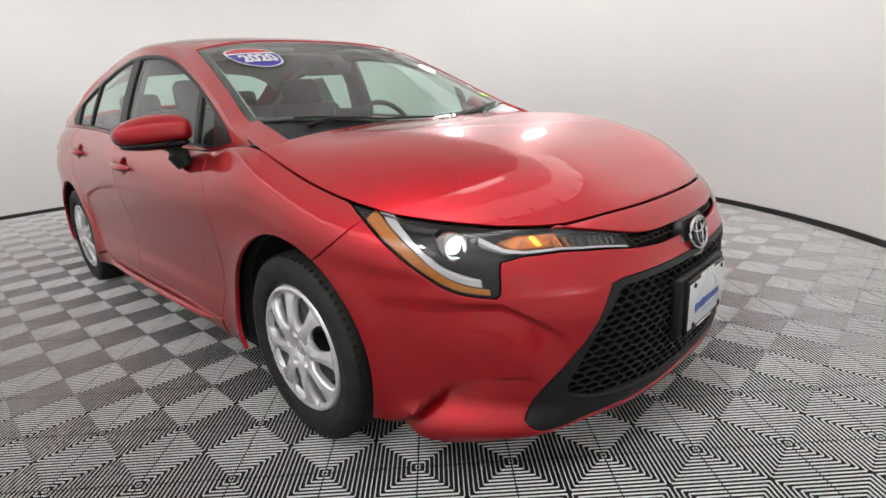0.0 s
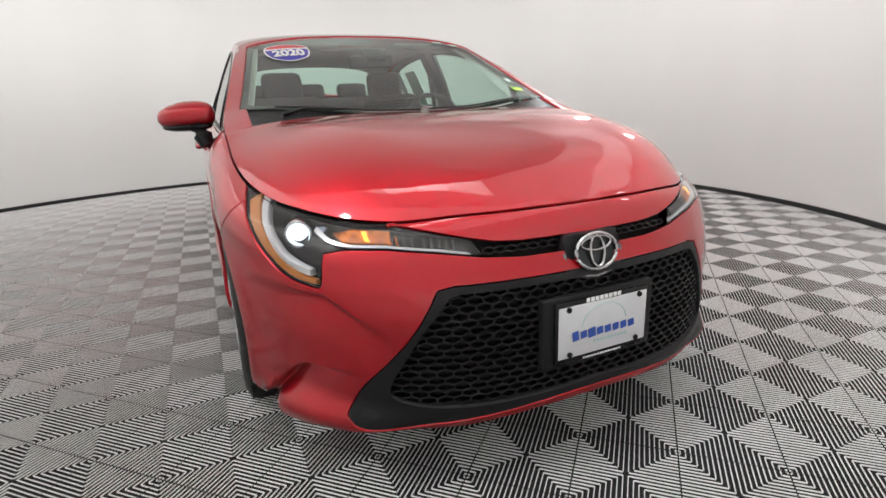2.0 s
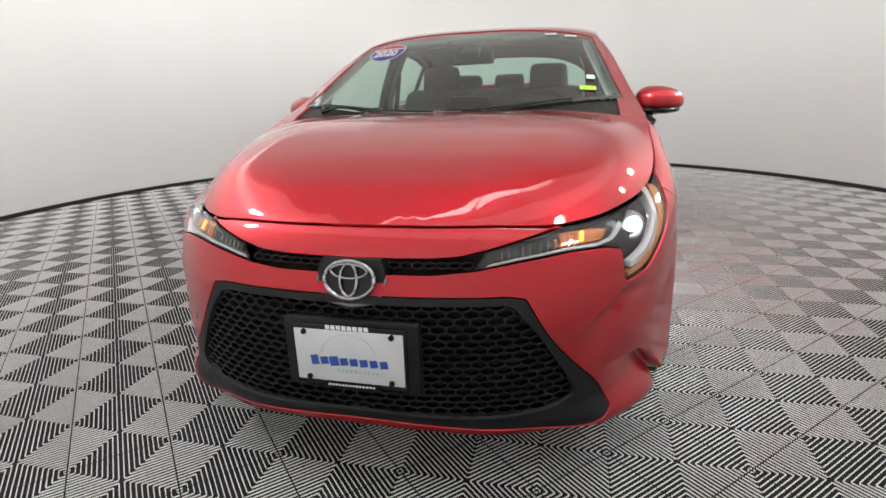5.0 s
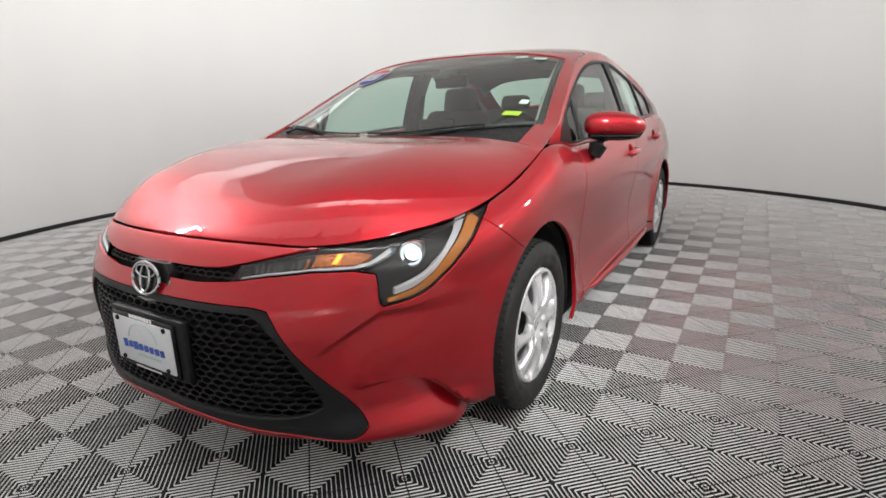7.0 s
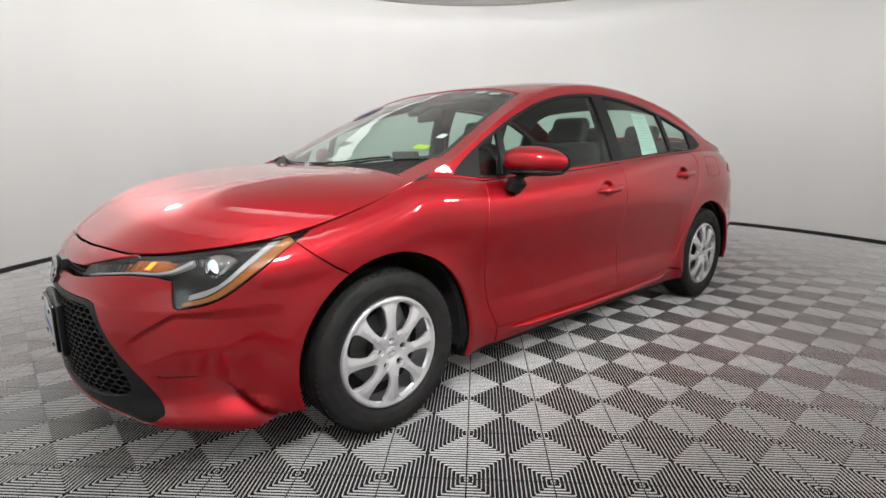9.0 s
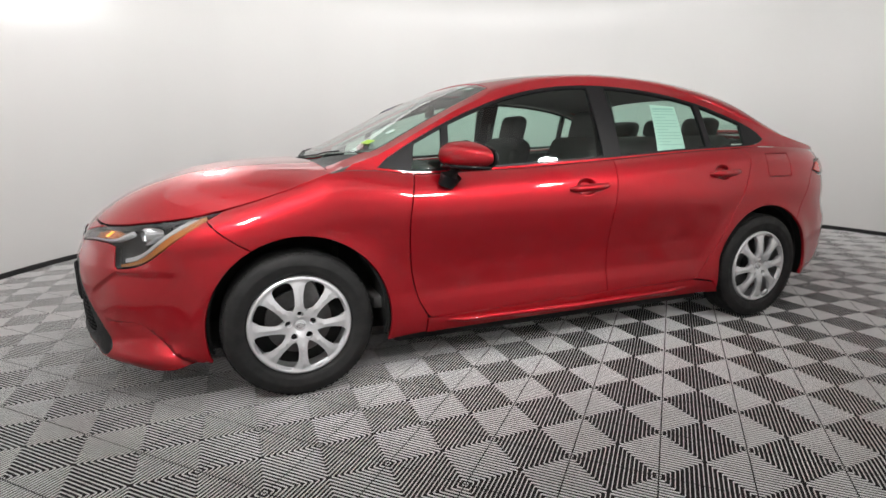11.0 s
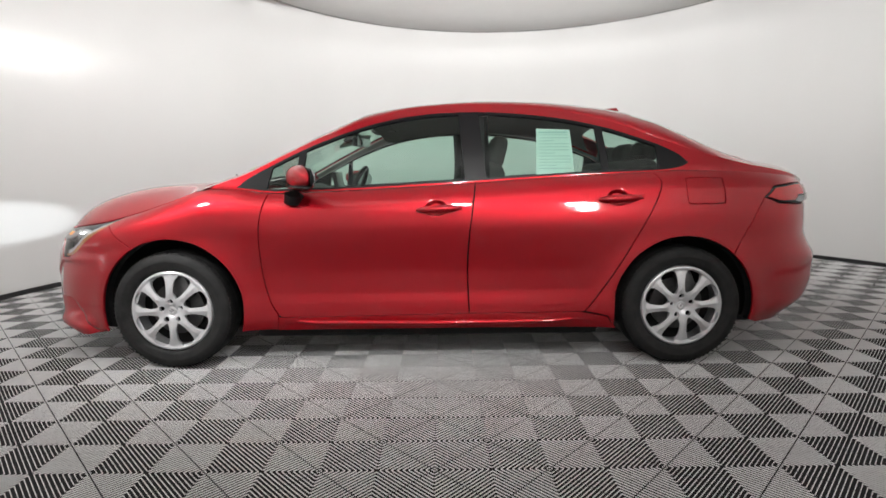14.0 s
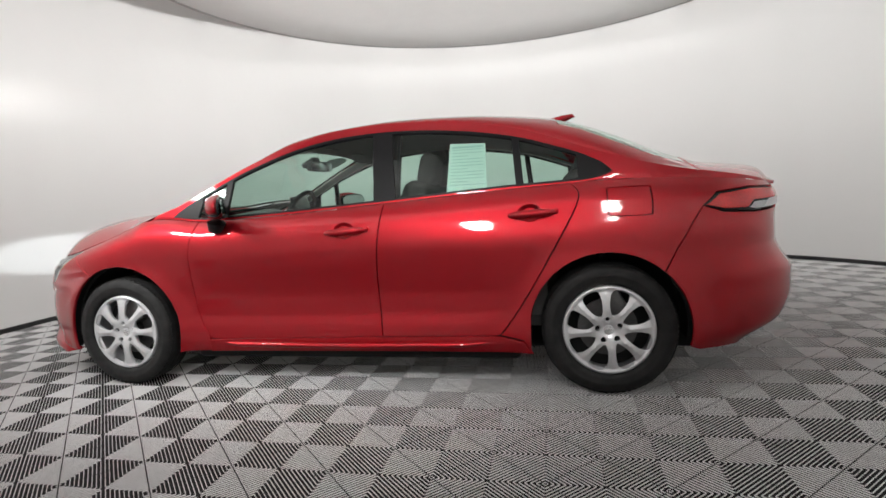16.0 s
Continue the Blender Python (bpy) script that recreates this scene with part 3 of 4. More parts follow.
BOWLS = [[(hx + 0.062 * k * math.cos(t), hz + 0.004 + 0.045 * k * math.sin(t)) for t in np.linspace(0, 2 * math.pi, 28)] for hx, hz in HANDLES for k in (0.25, 0.45, 0.6, 0.75, 0.9, 1.03)]
FLAP = curve([S(x, z) for x, z in ((2.722, 0.988), (2.89, 0.988), (2.905, 0.972), (2.907, 0.875), (2.89, 0.858), (2.73, 0.858), (2.714, 0.875), (2.712, 0.972))], 4, True)
TAIL_SEAM = [S(3.13, 0.885), S(3.07, 0.80), S(3.01, 0.70)]
TAIL_LAMP = [S(3.125, 0.885), S(3.20, 0.942), S(3.36, 0.958), (3.62, 0.950), (3.62, 0.858), S(3.38, 0.845), S(3.22, 0.856)]
for sd, nm in ((1, "right"), (-1, "left")):
    panel("fender", [SEAM0] + HL_OUT[-4:] + top_line(QTIP, 0.53, 44)[1:] + FDOOR[1:] + [(0.56, 0.21), (0.40, 0.208)] + AR_F2[::-1], low, RED, car, side=sd, step=0.02)
    fd = panel("front_door", belt(0.53, 1.612) + BSEAM[1:] + [(1.575, 0.288), (0.62, 0.276), (0.58, 0.280)] + FDOOR[::-1][:-1], low, RED, car, side=sd, gap=0.0038, creases=BOWLS[:6])
    rd = panel("rear_door", belt(1.612, 2.545) + RDOOR[1:] + [(2.16, 0.292), (1.575, 0.288)] + BSEAM[::-1][:-1], low, RED, car, side=sd, gap=0.0038, creases=BOWLS[6:])
    panel("rocker_panel", [(0.56, 0.208), (0.565, 0.280), (0.62, 0.279), (1.575, 0.291), (2.17, 0.294), (2.30, 0.27), (2.345, 0.208)], low, RED, car, side=sd, lift=0.004)
    bm = bmesh.new()
    tube(bm, [(0.60, sd * 0.852, 0.262), (0.75, sd * 0.872, 0.252), (1.4, sd * 0.880, 0.246), (2.0, sd * 0.874, 0.250), (2.17, sd * 0.858, 0.262)], [0.003, 0.013, 0.015, 0.013, 0.003], 12)
    part("sill_moulding", bm, RED, car)
    panel("quarter_panel", belt(2.545, 3.32) + [S(3.33, 0.957), S(3.20, 0.945)] + TAIL_SEAM + AR_R[30:5:-1] + [(2.335, 0.21), (2.30, 0.275)] + RDOOR[::-1][:-1],
          low, RED, car, side=sd, step=0.022, holes=[FLAP] if sd < 0 else [])
    tl = panel("tail_lamp", TAIL_LAMP, low, BLACK_GLOSS, car, side=sd, step=0.02, lift=-0.002, label="tail lamp with red lens and black edge")
    panel("red_lens", [S(3.140, 0.885), S(3.205, 0.934), S(3.36, 0.950), (3.62, 0.943), (3.62, 0.898), S(3.37, 0.893), S(3.335, 0.862), S(3.225, 0.863)], low, RED_LENS, tl, side=sd, step=0.02, lift=0.006, gap=0.003, depth=0.006)
    panel("reverse_lens", [S(3.345, 0.862), S(3.378, 0.889), (3.62, 0.894), (3.62, 0.864), S(3.38, 0.853)], low, LAMP_SILVER, tl, side=sd, step=0.02, lift=0.005, gap=0.002, depth=0.006, label="clear reversing lamp lens")
    panel("clear_lens", [S(3.42, 0.858), S(3.46, 0.895), (3.61, 0.905), (3.61, 0.866)], low, WHITE, tl, side=sd, step=0.02, lift=0.008, gap=0, depth=0.004)
panel("rear_bumper", [(X1 + LQ, 0.19), S(3.10, 0.222)] + AR_R[::-1][1:14] + TAIL_SEAM[::-1] + [S(3.22, 0.852), S(3.38, 0.842), (3.62, 0.85), (3.62, 0.66), (X1 + LQ, 0.66)], low, RED, car, mirror=True, seam=tail)
panel("boot_rear", [(X1 + LQ, 0.66), (3.62, 0.66), (3.62, 0.955), S(3.36, 0.960), S(3.33, 0.958), S(3.32, float(ZS(3.32)))] + top_line(S(3.34, 0.99)[0], X1 + LQ, 14), low, RED, car, mirror=True, seam=tail)

# inner skin behind the gaps, wheel wells and floor pan
panel("inner_shell", [(-LQ, 0.26), F(0.4, 0.23), S(-0.36, 0.21)] + AR_F + AR_F2 + [(0.42, 0.22), (2.32, 0.22)] + AR_R + [S(3.08, 0.23), (X1 + LQ, 0.23)] + top_line(X1 + LQ, -LQ, 90),
      low, DARK, car, mirror=True, seam=lambda V: V[:, 0] > -9, lift=-0.06, step=0.05, gap=0, depth=0, label="dark hidden inner skin")
for cx in (0.0, 2.7):
    for sd in (1, -1):
        bm = bmesh.new()
        rr = []
        for yy in (0.50, 0.845):
            rr.append([bm.verts.new((cx + 0.005 + 0.386 * math.cos(radians(a)), sd * yy, 0.318 + 0.386 * math.sin(radians(a)))) for a in np.linspace(-13, 193, 40)])
        for i in range(39):
            bm.faces.new((rr[0][i], rr[0][i + 1], rr[1][i + 1], rr[1][i]))
        bm.faces.new(rr[0])
        part("wheel_well", bm, DARK, car, "dark plastic wheel well liner")
bm = bmesh.new()
box(bm, (1.35, 0, 0.205), (3.9, 1.02, 0.15), 0.03)
box(bm, (1.35, 0, 0.21), (1.86, 1.60, 0.12), 0.03)
part("floor_pan", bm, DARK, car)

# top sheets
hood_edge = [tuple(p[:2]) for p in low(*np.array(top_line(-LQ, S(0.15, 0.93)[0], 50)).T).tolist()]
hood_edge[0] = (hood_edge[0][0] + 0.0035, 0.0)
rear_edge = [(0.108 + 0.055 * (y / 0.77) ** 2, y) for y in np.linspace(hood_edge[-1][1] - 0.002, 0, 14)]
panel("hood", hood_edge + rear_edge, roofed, RED, car, mirror=True, seam=middle, step=0.022, gap=0.003)
wind_base = [(0.125 + 0.215 * (y / 0.70) ** 2, y) for y in np.linspace(0, 0.70, 14)]
xb, yb = wind_base[-1]
wind_side = [(x, float(rail_y(x)) - 0.060) for x in np.linspace(xb + 0.012, 0.985, 20)]
wind_top = [(1.0 - 0.015 * (y / 0.6) ** 2, y) for y in np.linspace(wind_side[-1][1], 0, 10)]
panel("cowl", [(x - 0.004, y) for x, y in rear_edge[::-1] if y < 0.69] + [(0.150, 0.705), (xb + 0.01, yb + 0.005)] + wind_base[::-1][1:], roofed, BLACK_PLASTIC, car, mirror=True, seam=middle, lift=-0.012, step=0.03, label="black plastic windscreen cowl")
ws = panel("windscreen", wind_base + wind_side + wind_top[1:], roofed, GLASS, car, mirror=True, seam=middle, step=0.03, depth=0, lift=-0.004, label="green-tinted laminated windscreen")
ws.visible_shadow = False
frit = wind_base + wind_side
frit_in = [(x + 0.030, min(y, 0.66)) for x, y in wind_base[:-1]] + [(x, y - 0.028) for x, y in wind_side[1:]]
panel("glass_border", frit + frit_in[::-1], roofed, BLACK_GLOSS, ws, mirror=True, seam=middle, step=0.03, depth=0, lift=-0.007, gap=0, label="black ceramic border of the windscreen")
rg_side = [(x, float(rail_y(x)) - 0.10) for x in np.linspace(2.50, 3.10, 14)]
rg = panel("rear_window", [(2.485, 0), (2.485, 0.3)] + rg_side + [(3.11, 0.3), (3.11, 0)], roofed, GLASS, car, mirror=True, seam=middle, step=0.03, depth=0, lift=-0.004)
rg.visible_shadow = False
railx = [(x, float(rail_y(x))) for x in np.linspace(0.175, 3.14, 84)]
panel("roof", wind_top[::-1] + wind_side[::-1][1:] + [(xb, yb), (0.1575, yb + 0.001), (hood_edge[-1][0] + 0.006, hood_edge[-1][1])] + railx + rg_side[::-1] + [(2.485, 0.3), (2.485, 0)], roofed, RED, car, mirror=True, seam=lambda V: middle(V) | (V[:, 1] > rail_y(V[:, 0]) - 0.002), step=0.025)
panel("boot_lid", [(3.115, 0), (3.115, 0.3), (3.11, float(rail_y(3.11)) - 0.1), (3.145, float(rail_y(3.145)) - 0.003)] + [(x, float(rail_y(x)) - 0.002) for x in np.linspace(3.2, 3.46, 10)] + [(3.555, 0.45), (3.575, 0.25), (3.58, 0)], roofed, RED, car, mirror=True, seam=middle, step=0.03)
bm = bmesh.new()
tube(bm, [(2.40, 0, 1.396), (2.47, 0, 1.414), (2.54, 0, 1.424), (2.60, 0, 1.440), (2.612, 0, 1.430)], [0.004, 0.020, 0.024, 0.012, 0.004], 12)
part("antenna_fin", bm, RED, car)

# side windows
DLO = curve([(0.363, 0.963), (0.545, 0.942), (0.70, 0.946), (0.96, 0.953), (1.6, 0.985), (2.19, 1.018), (2.58, 1.033), (2.70, 1.050), (2.746, 1.072)], 6) + curve(
    [(2.70, 1.115), (2.598, 1.168), (2.46, 1.220), (2.3, 1.272), (2.09, 1.316), (1.84, 1.345), (1.59, 1.354), (1.33, 1.341), (1.075, 1.294), (0.81, 1.203), (0.61, 1.112), (0.43, 1.015), (0.363, 0.963)], 5)[:-1]
D = np.array(DLO)
_bot = D[:D[:, 0].argmax() + 1]
_top = D[D[:, 0].argmax():][::-1]
dlo_b = lambda x: float(np.interp(x, _bot[:, 0], _bot[:, 1]))
dlo_t = lambda x: float(np.interp(x, np.r_[0.363, _top[1:, 0]], np.r_[0.963, _top[1:, 1]]))


def pane(xa, xb_, la=0.0, lb=0.0, e=0.016):
    """A window outline between two uprights that lean by la and lb."""
    lo = [(x, dlo_b(x) + e * 0.7) for x in np.linspace(xa, xb_, 14)]
    hi = [(x, dlo_t(x) - e) for x in np.linspace(xb_ + lb, xa + la, 20)]
    return lo + hi


PANES = [pane(0.52, 0.662, 0.025, 0.02), pane(0.70, 1.558, 0.02, -0.03), pane(1.672, 2.285, -0.035, -0.02), pane(2.325, 2.585, -0.02, -0.005)]
for sd in (1, -1):
    panel("side_frame", belt(0.22, 3.5, 70) + [(x, float(rail_z(x))) for x in np.linspace(3.5, 0.26, 90)], side, RED, car, side=sd, holes=[DLO], gap=0, seam=lambda V: V[:, 0] > -9, depth=0, step=0.03)
    panel("pillar_lining", belt(0.45, 3.0, 50) + [(x, float(rail_z(x)) - 0.004) for x in np.linspace(3.0, 0.45, 70)], side, HEADLINER, car, side=sd, holes=[DLO], gap=0.006, depth=0, lift=-0.018, step=0.04)
    panel("window_trim", DLO, side, LAMP_BLACK, car, side=sd, holes=PANES, gap=0.001, depth=0.02, lift=0.002, step=0.03, label="gloss black window surround")
    for k, P in enumerate(PANES):
        w = panel("side_window", P, side, GLASS, car, side=sd, gap=-0.004, depth=0, lift=-0.006, step=0.04)
        w.visible_shadow = False

# ---- grille, plate and badge ----
panel("grille_surround", GRILLE + [(-LQ, 0.285)] + MESHED[::-1], low, BLACK_PLASTIC, car, mirror=True, seam=nose, step=0.016, lift=-0.002, depth=0.05, gap=0.001, label="matt black grille surround")
panel("grille_backing", [(-LQ, 0.275), F(0.44, 0.265), F(0.555, 0.30), F(0.56, 0.345), F(0.42, 0.59), (-LQ, 0.592)], low, DARK, car, mirror=True, seam=nose, step=0.03, lift=-0.045, depth=0, gap=0)
panel("upper_grille_backing", [(-LQ, 0.645), F(0.34, 0.645), F(0.34, 0.715), (-LQ, 0.71)], low, DARK, car, mirror=True, seam=nose, step=0.03, lift=-0.035, depth=0, gap=0)


def hex_mesh(name, poly, lift, wide, high, bar):
    """Honeycomb bars laid on the nose inside an outline, both halves in one mesh."""
    P = np.array(poly)
    bm = bmesh.new()
    edges = set()
    for i in range(-40, 41):
        for j in range(-4, 40):
            cy = (i + 0.5 * (j % 2)) * wide
            cz = 0.2 + j * high * 0.75
            for a, b in (((0, 0.5), (0.5, 0.25)), ((0.5, 0.25), (0.5, -0.25)), ((0, 0.5), (-0.5, 0.25))):
                edges.add((round(cy + a[0] * wide, 4), round(cz + a[1] * high, 4), round(cy + b[0] * wide, 4), round(cz + b[1] * high, 4)))
    for ya, za, yb2, zb in sorted(edges):
        if abs(ya) > 0.62 or abs(yb2) > 0.62:
            continue
        qa, qb = F(abs(ya), za), F(abs(yb2), zb)
        if not inside(np.array([((qa[0] + qb[0]) / 2, (za + zb) / 2)]), P)[0]:
            continue
        A, B = low(*qa), low(*qb)
        A, B = Vector((A[0], math.copysign(A[1], ya), A[2])), Vector((B[0], math.copysign(B[1], yb2), B[2]))
        nn = Vector((-1, (A.y + B.y) * 0.35, 0)).normalized()
        A, B = A + nn * lift, B + nn * lift
        d = (B - A).normalized()
        sidev = d.cross(nn) * bar / 2
        f = [bm.verts.new(p) for p in (A - sidev, A + sidev, B + sidev, B - sidev)]
        g = [bm.verts.new(v.co - nn * 0.014 + (sidev * 0.6 if i in (1, 2) else -sidev * 0.6)) for i, v in enumerate(f)]
        bm.faces.new(f)
        bm.faces.new((f[1], g[1], g[2], f[2]))
        bm.faces.new((f[3], g[3], g[0], f[0]))
    return part(name, bm, BLACK_PLASTIC, car, "black honeycomb grille mesh", smooth=False)


hex_mesh("grille_mesh", MESHED + [(-LQ - 0.2, 0.285), (-LQ - 0.2, 0.580)], -0.012, 0.040, 0.025, 0.0050)
hex_mesh("upper_grille_mesh", [(-LQ - 0.2, 0.655), F(0.30, 0.658), F(0.315, 0.694), F(0.2, 0.687), (-LQ - 0.2, 0.686)], -0.014, 0.030, 0.016, 0.004)

# badge housing: a black shield between the grilles, with an oval chrome badge
bm = bmesh.new()
HOUSE = [(0.082, 0.688), (0.094, 0.660), (0.090, 0.615), (0.066, 0.583), (0.0, 0.572)]
half = curve(HOUSE, 6)
loop = [(y, z) for y, z in half] + [(-y, z) for y, z in half[::-1][1:]]
front = [bm.verts.new((-0.906 + 0.9 * y * y + (z - 0.64) * 0.22, y * 0.93, 0.643 + (z - 0.643) * 0.93)) for y, z in loop]
back = [bm.verts.new((-0.86 + 0.6 * y * y, y, z)) for y, z in loop]
bm.faces.new(front)
for i in range(len(loop)):
    j = (i + 1) % len(loop)
    bm.faces.new((front[i], front[j], back[j], back[i]))
part("badge_housing", bm, BLACK_PLASTIC, car, "black shield behind the badge")
# glossy chin that wraps the shield's lower edge
bm = bmesh.new()
chin = [(y, z) for y, z in loop if z < 0.640]
tube(bm, [(-0.900 + 0.9 * y * y + (z - 0.64) * 0.22, y * 0.96, z + 0.002) for y, z in chin], 0.0075, 10)
part("badge_chin", bm, CHIN, car, "glossy grey lip under the badge")
bm = bmesh.new()
BX = lambda y, z: -0.914 + 0.9 * y * y + (z - 0.645) * 0.22
ring = lambda a, b, cy=0.0, cz=0.640, n=40: [(BX(a * math.cos(t), cz + b * math.sin(t)), cy + a * math.cos(t), cz + b * math.sin(t)) for t in [2 * math.pi * i / n for i in range(n)]]
tube(bm, ring(0.065, 0.045), 0.0052, 8, True)
tube(bm, ring(0.022, 0.039), 0.0036, 8, True)
tube(bm, ring(0.047, 0.017, cz=0.661), 0.0036, 8, True)
part("badge", bm, SHADED_CHROME, car, "oval chrome badge of plain rings, its dark reflections put into the colour")
bm = bmesh.new()
vs = [bm.verts.new((BX(0.061 * math.cos(t), 0.640 + 0.041 * math.sin(t)) + 0.004, 0.061 * math.cos(t), 0.640 + 0.041 * math.sin(t))) for t in [2 * math.pi * i / 40 for i in range(40)]]
bm.faces.new(vs)
part("badge_plate", bm, BLACK_GLOSS, car)

# front plate with frame and plain bars for its print
PLX = -0.942
plate = bmesh.new()
box(plate, (PLX, 0, 0.447), (0.012, 0.300, 0.168), 0.004)
plate = part("plate_frame", plate, BLACK_GLOSS, car, "black plate frame on the grille")
bm = bmesh.new()
box(bm, (PLX - 0.0075, 0, 0.449), (0.004, 0.286, 0.140), 0.0015)
part("plate_sheet", bm, PLATE, plate, "white dealer plate")


def bar(name, y, z, w, h, material, parent, x=PLX - 0.0105, tilt=0):
    b = bmesh.new()
    box(b, (0, 0, 0), (0.001, w, h), m=Matrix.Translation((x, y, z)) @ Matrix.Rotation(radians(tilt), 4, "X"))
    return part(name, b, material, parent, smooth=False)


for k in range(8):
    bar("print_bar", 0.092 - k * 0.0262, 0.436, 0.020 if k != 2 else 0.024, 0.026 if k in (0, 2) else 0.020, BLUE, plate, tilt=-8)
for k in range(10):
    bar("print_bar", 0.03 - k * 0.0115, 0.410, 0.006, 0.008, GREYPRINT, plate)
for k in range(8):
    bar("print_bar", 0.052 - k * 0.0145, 0.526, 0.011, 0.011, WHITE, plate, PLX - 0.0066)
for k in range(14):
    bar("print_bar", 0.06 - k * 0.0092, 0.367, 0.006, 0.005, WHITE, plate, PLX - 0.0066)
bm = bmesh.new()
tube(bm, [(PLX - 0.0105, 0.072 * math.cos(t), 0.453 + 0.058 * math.sin(t)) for t in np.linspace(0.1, math.pi - 0.1, 20)], 0.0012, 6)
part("print_arc", bm, GREYPRINT, plate)
for y, z in ((0.115, 0.512), (-0.115, 0.512), (0.11, 0.388), (-0.11, 0.388)):
    bm = bmesh.new()
    cyl(bm, (PLX - 0.008, y, z), (PLX - 0.0135, y, z), 0.0075, n=14)
    part("plate_screw", bm, BLACK_GLOSS, plate)
bm = bmesh.new()
box(bm, (PLX + 0.02, -0.0, 0.447), (0.03, 0.36, 0.19), 0.01)
part("plate_bracket", bm, BLACK_PLASTIC, car)

# ---- headlamps ----
def between(a, b, t):
    return [tuple(np.array(p) * (1 - t) + np.array(q) * t) for p, q in zip(a, b)]


def offs(line, d):
    """Move an open plane line to its left by the widths d."""
    P = np.array(line)
    t = np.gradient(P, axis=0)
    t /= np.linalg.norm(t, axis=1)[:, None]
    return [tuple(p) for p in P + np.c_[-t[:, 1], t[:, 0]] * np.array(d)[:, None]]


HL = HL_LOW + HL_OUT[1:] + top_line(QTIP, QSPLIT, 20)[1:] + HL_TOP_IN[1:]
for sd in (1, -1):
    hl = panel("headlamp", HL, low, LAMP_BLACK, car, side=sd, lift=-0.045, step=0.02, depth=-0.040, gap=0.001, label="dark headlamp housing behind a clear lens")
    lens = panel("lens", HL, low, CLEAR, hl, side=sd, lift=-0.001, step=0.02, depth=0.004, gap=0.003)
    lens.visible_shadow = False
    # amber side marker along the outer edge, silver light bar inside it
    n = len(HL_OUT)
    wa = [0.010 + 0.021 * min(1, i / (n * 0.55)) ** 1.3 * (1 - (i / (n - 1)) ** 5) for i in range(n)]
    panel("amber_marker", offs(HL_OUT, [0.007] * n)[1:-4] + offs(HL_OUT, [0.007 + w for w in wa])[1:-4][::-1], low, AMBER, hl, side=sd, lift=-0.010, step=0.012, depth=0.02, gap=0, label="amber side marker")
    panel("light_bar", offs(HL_OUT, [w + 0.012 for w in wa])[2:-4] + offs(HL_OUT, [w + 0.027 for w in wa])[2:-4][::-1], low, LAMP_SILVER, hl, side=sd, lift=-0.012, step=0.012, depth=0.025, gap=0, label="bright silver light bar")
    # inner arm: ribbed clear lamp and lit turn lamp
    panel("light_bar", [F(0.33, 0.668), F(0.40, 0.680), F(0.52, 0.694), F(0.60, 0.694), F(0.635, 0.700), F(0.662, 0.728), F(0.652, 0.738), F(0.630, 0.709), F(0.597, 0.700), F(0.52, 0.6995), F(0.40, 0.6855), F(0.335, 0.6735)], low, LAMP_SILVER, hl, side=sd, lift=-0.010, step=0.010, depth=0.02, gap=0)
    panel("park_lamp", [F(0.35, 0.682), F(0.50, 0.702), F(0.495, 0.735), F(0.352, 0.700)], low, BLACK_GLOSS, hl, side=sd, lift=-0.018, step=0.012, depth=0.02, gap=0)
    panel("turn_lamp", [F(0.505, 0.704), F(0.52, 0.707), F(0.61, 0.710), F(0.625, 0.728), F(0.58, 0.738), F(0.50, 0.735)], low, AMBER_FACET, hl, side=sd, lift=-0.018, step=0.010, depth=0.02, gap=0, label="amber turn lamp")
    panel("turn_bulb", [F(0.551, 0.711), F(0.561, 0.711), F(0.561, 0.732), F(0.551, 0.732)], low, AMBER_LIT, hl, side=sd, lift=-0.012, step=0.006, depth=0.01, gap=0, label="lit amber bulb")
    for k in range(11):
        y0 = 0.365 + k * 0.0165 + (0.01 if k > 4 else 0)
        panel("lamp_rib", [F(y0, 0.684 + k * 0.002), F(y0 + 0.004, 0.685 + k * 0.002), F(y0 + 0.003, 0.705 + k * 0.0025), F(y0 - 0.001, 0.704 + k * 0.0025)], low, STEEL if k < 7 else AMBER_FACET, hl, side=sd, lift=-0.014, step=0.01, depth=0.01, gap=0)
    c = low(*F(0.703, 0.706))
    d = Vector((-0.93, 0.36 * sd, 0))
    c = Vector((c[0], c[1] * sd, c[2])) - d * 0.05
    bm = bmesh.new()
    bmesh.ops.create_uvsphere(bm, u_segments=24, v_segments=14, radius=0.0235, matrix=Matrix.Translation(c - d * 0.010))
    part("projector", bm, LAMP_LIT, hl, "lit white projector lens")
    bm = bmesh.new()
    q = d.to_track_quat("Y", "Z").to_matrix().to_4x4()
    lathe(bm, [(0.024, -0.04), (0.0255, 0.008), (0.031, 0.016), (0.036, 0.014), (0.040, 0.0), (0.040, -0.05)], 32)
    bm.transform(Matrix.Translation(c) @ q)
    part("projector_ring", bm, CHROME, hl)
    bm = bmesh.new()
    box(bm, (0, 0, 0), (0.02, 0.042, 0.034), 0.008)
    bm.transform(Matrix.Translation(c + Vector((-0.022, -0.060 * sd, 0.001))))
    part("inner_reflector", bm, BLUE_REFLECTOR, hl, "bluish square reflector cell")
    lamp = bpy.data.lights.new("headlamp_beam", "SPOT")
    lamp.energy, lamp.spot_size, lamp.spot_blend, lamp.shadow_soft_size, lamp.color = 60, radians(14), 0.55, 0.02, (0.9, 0.97, 1.0)
    ob = new("headlamp_beam", lamp)
    ob.matrix_world = look(c + d * 0.09, c + Vector((-1, 0.16 * sd, -0.03)))
    ob.scale = (4.2, 1, 1)

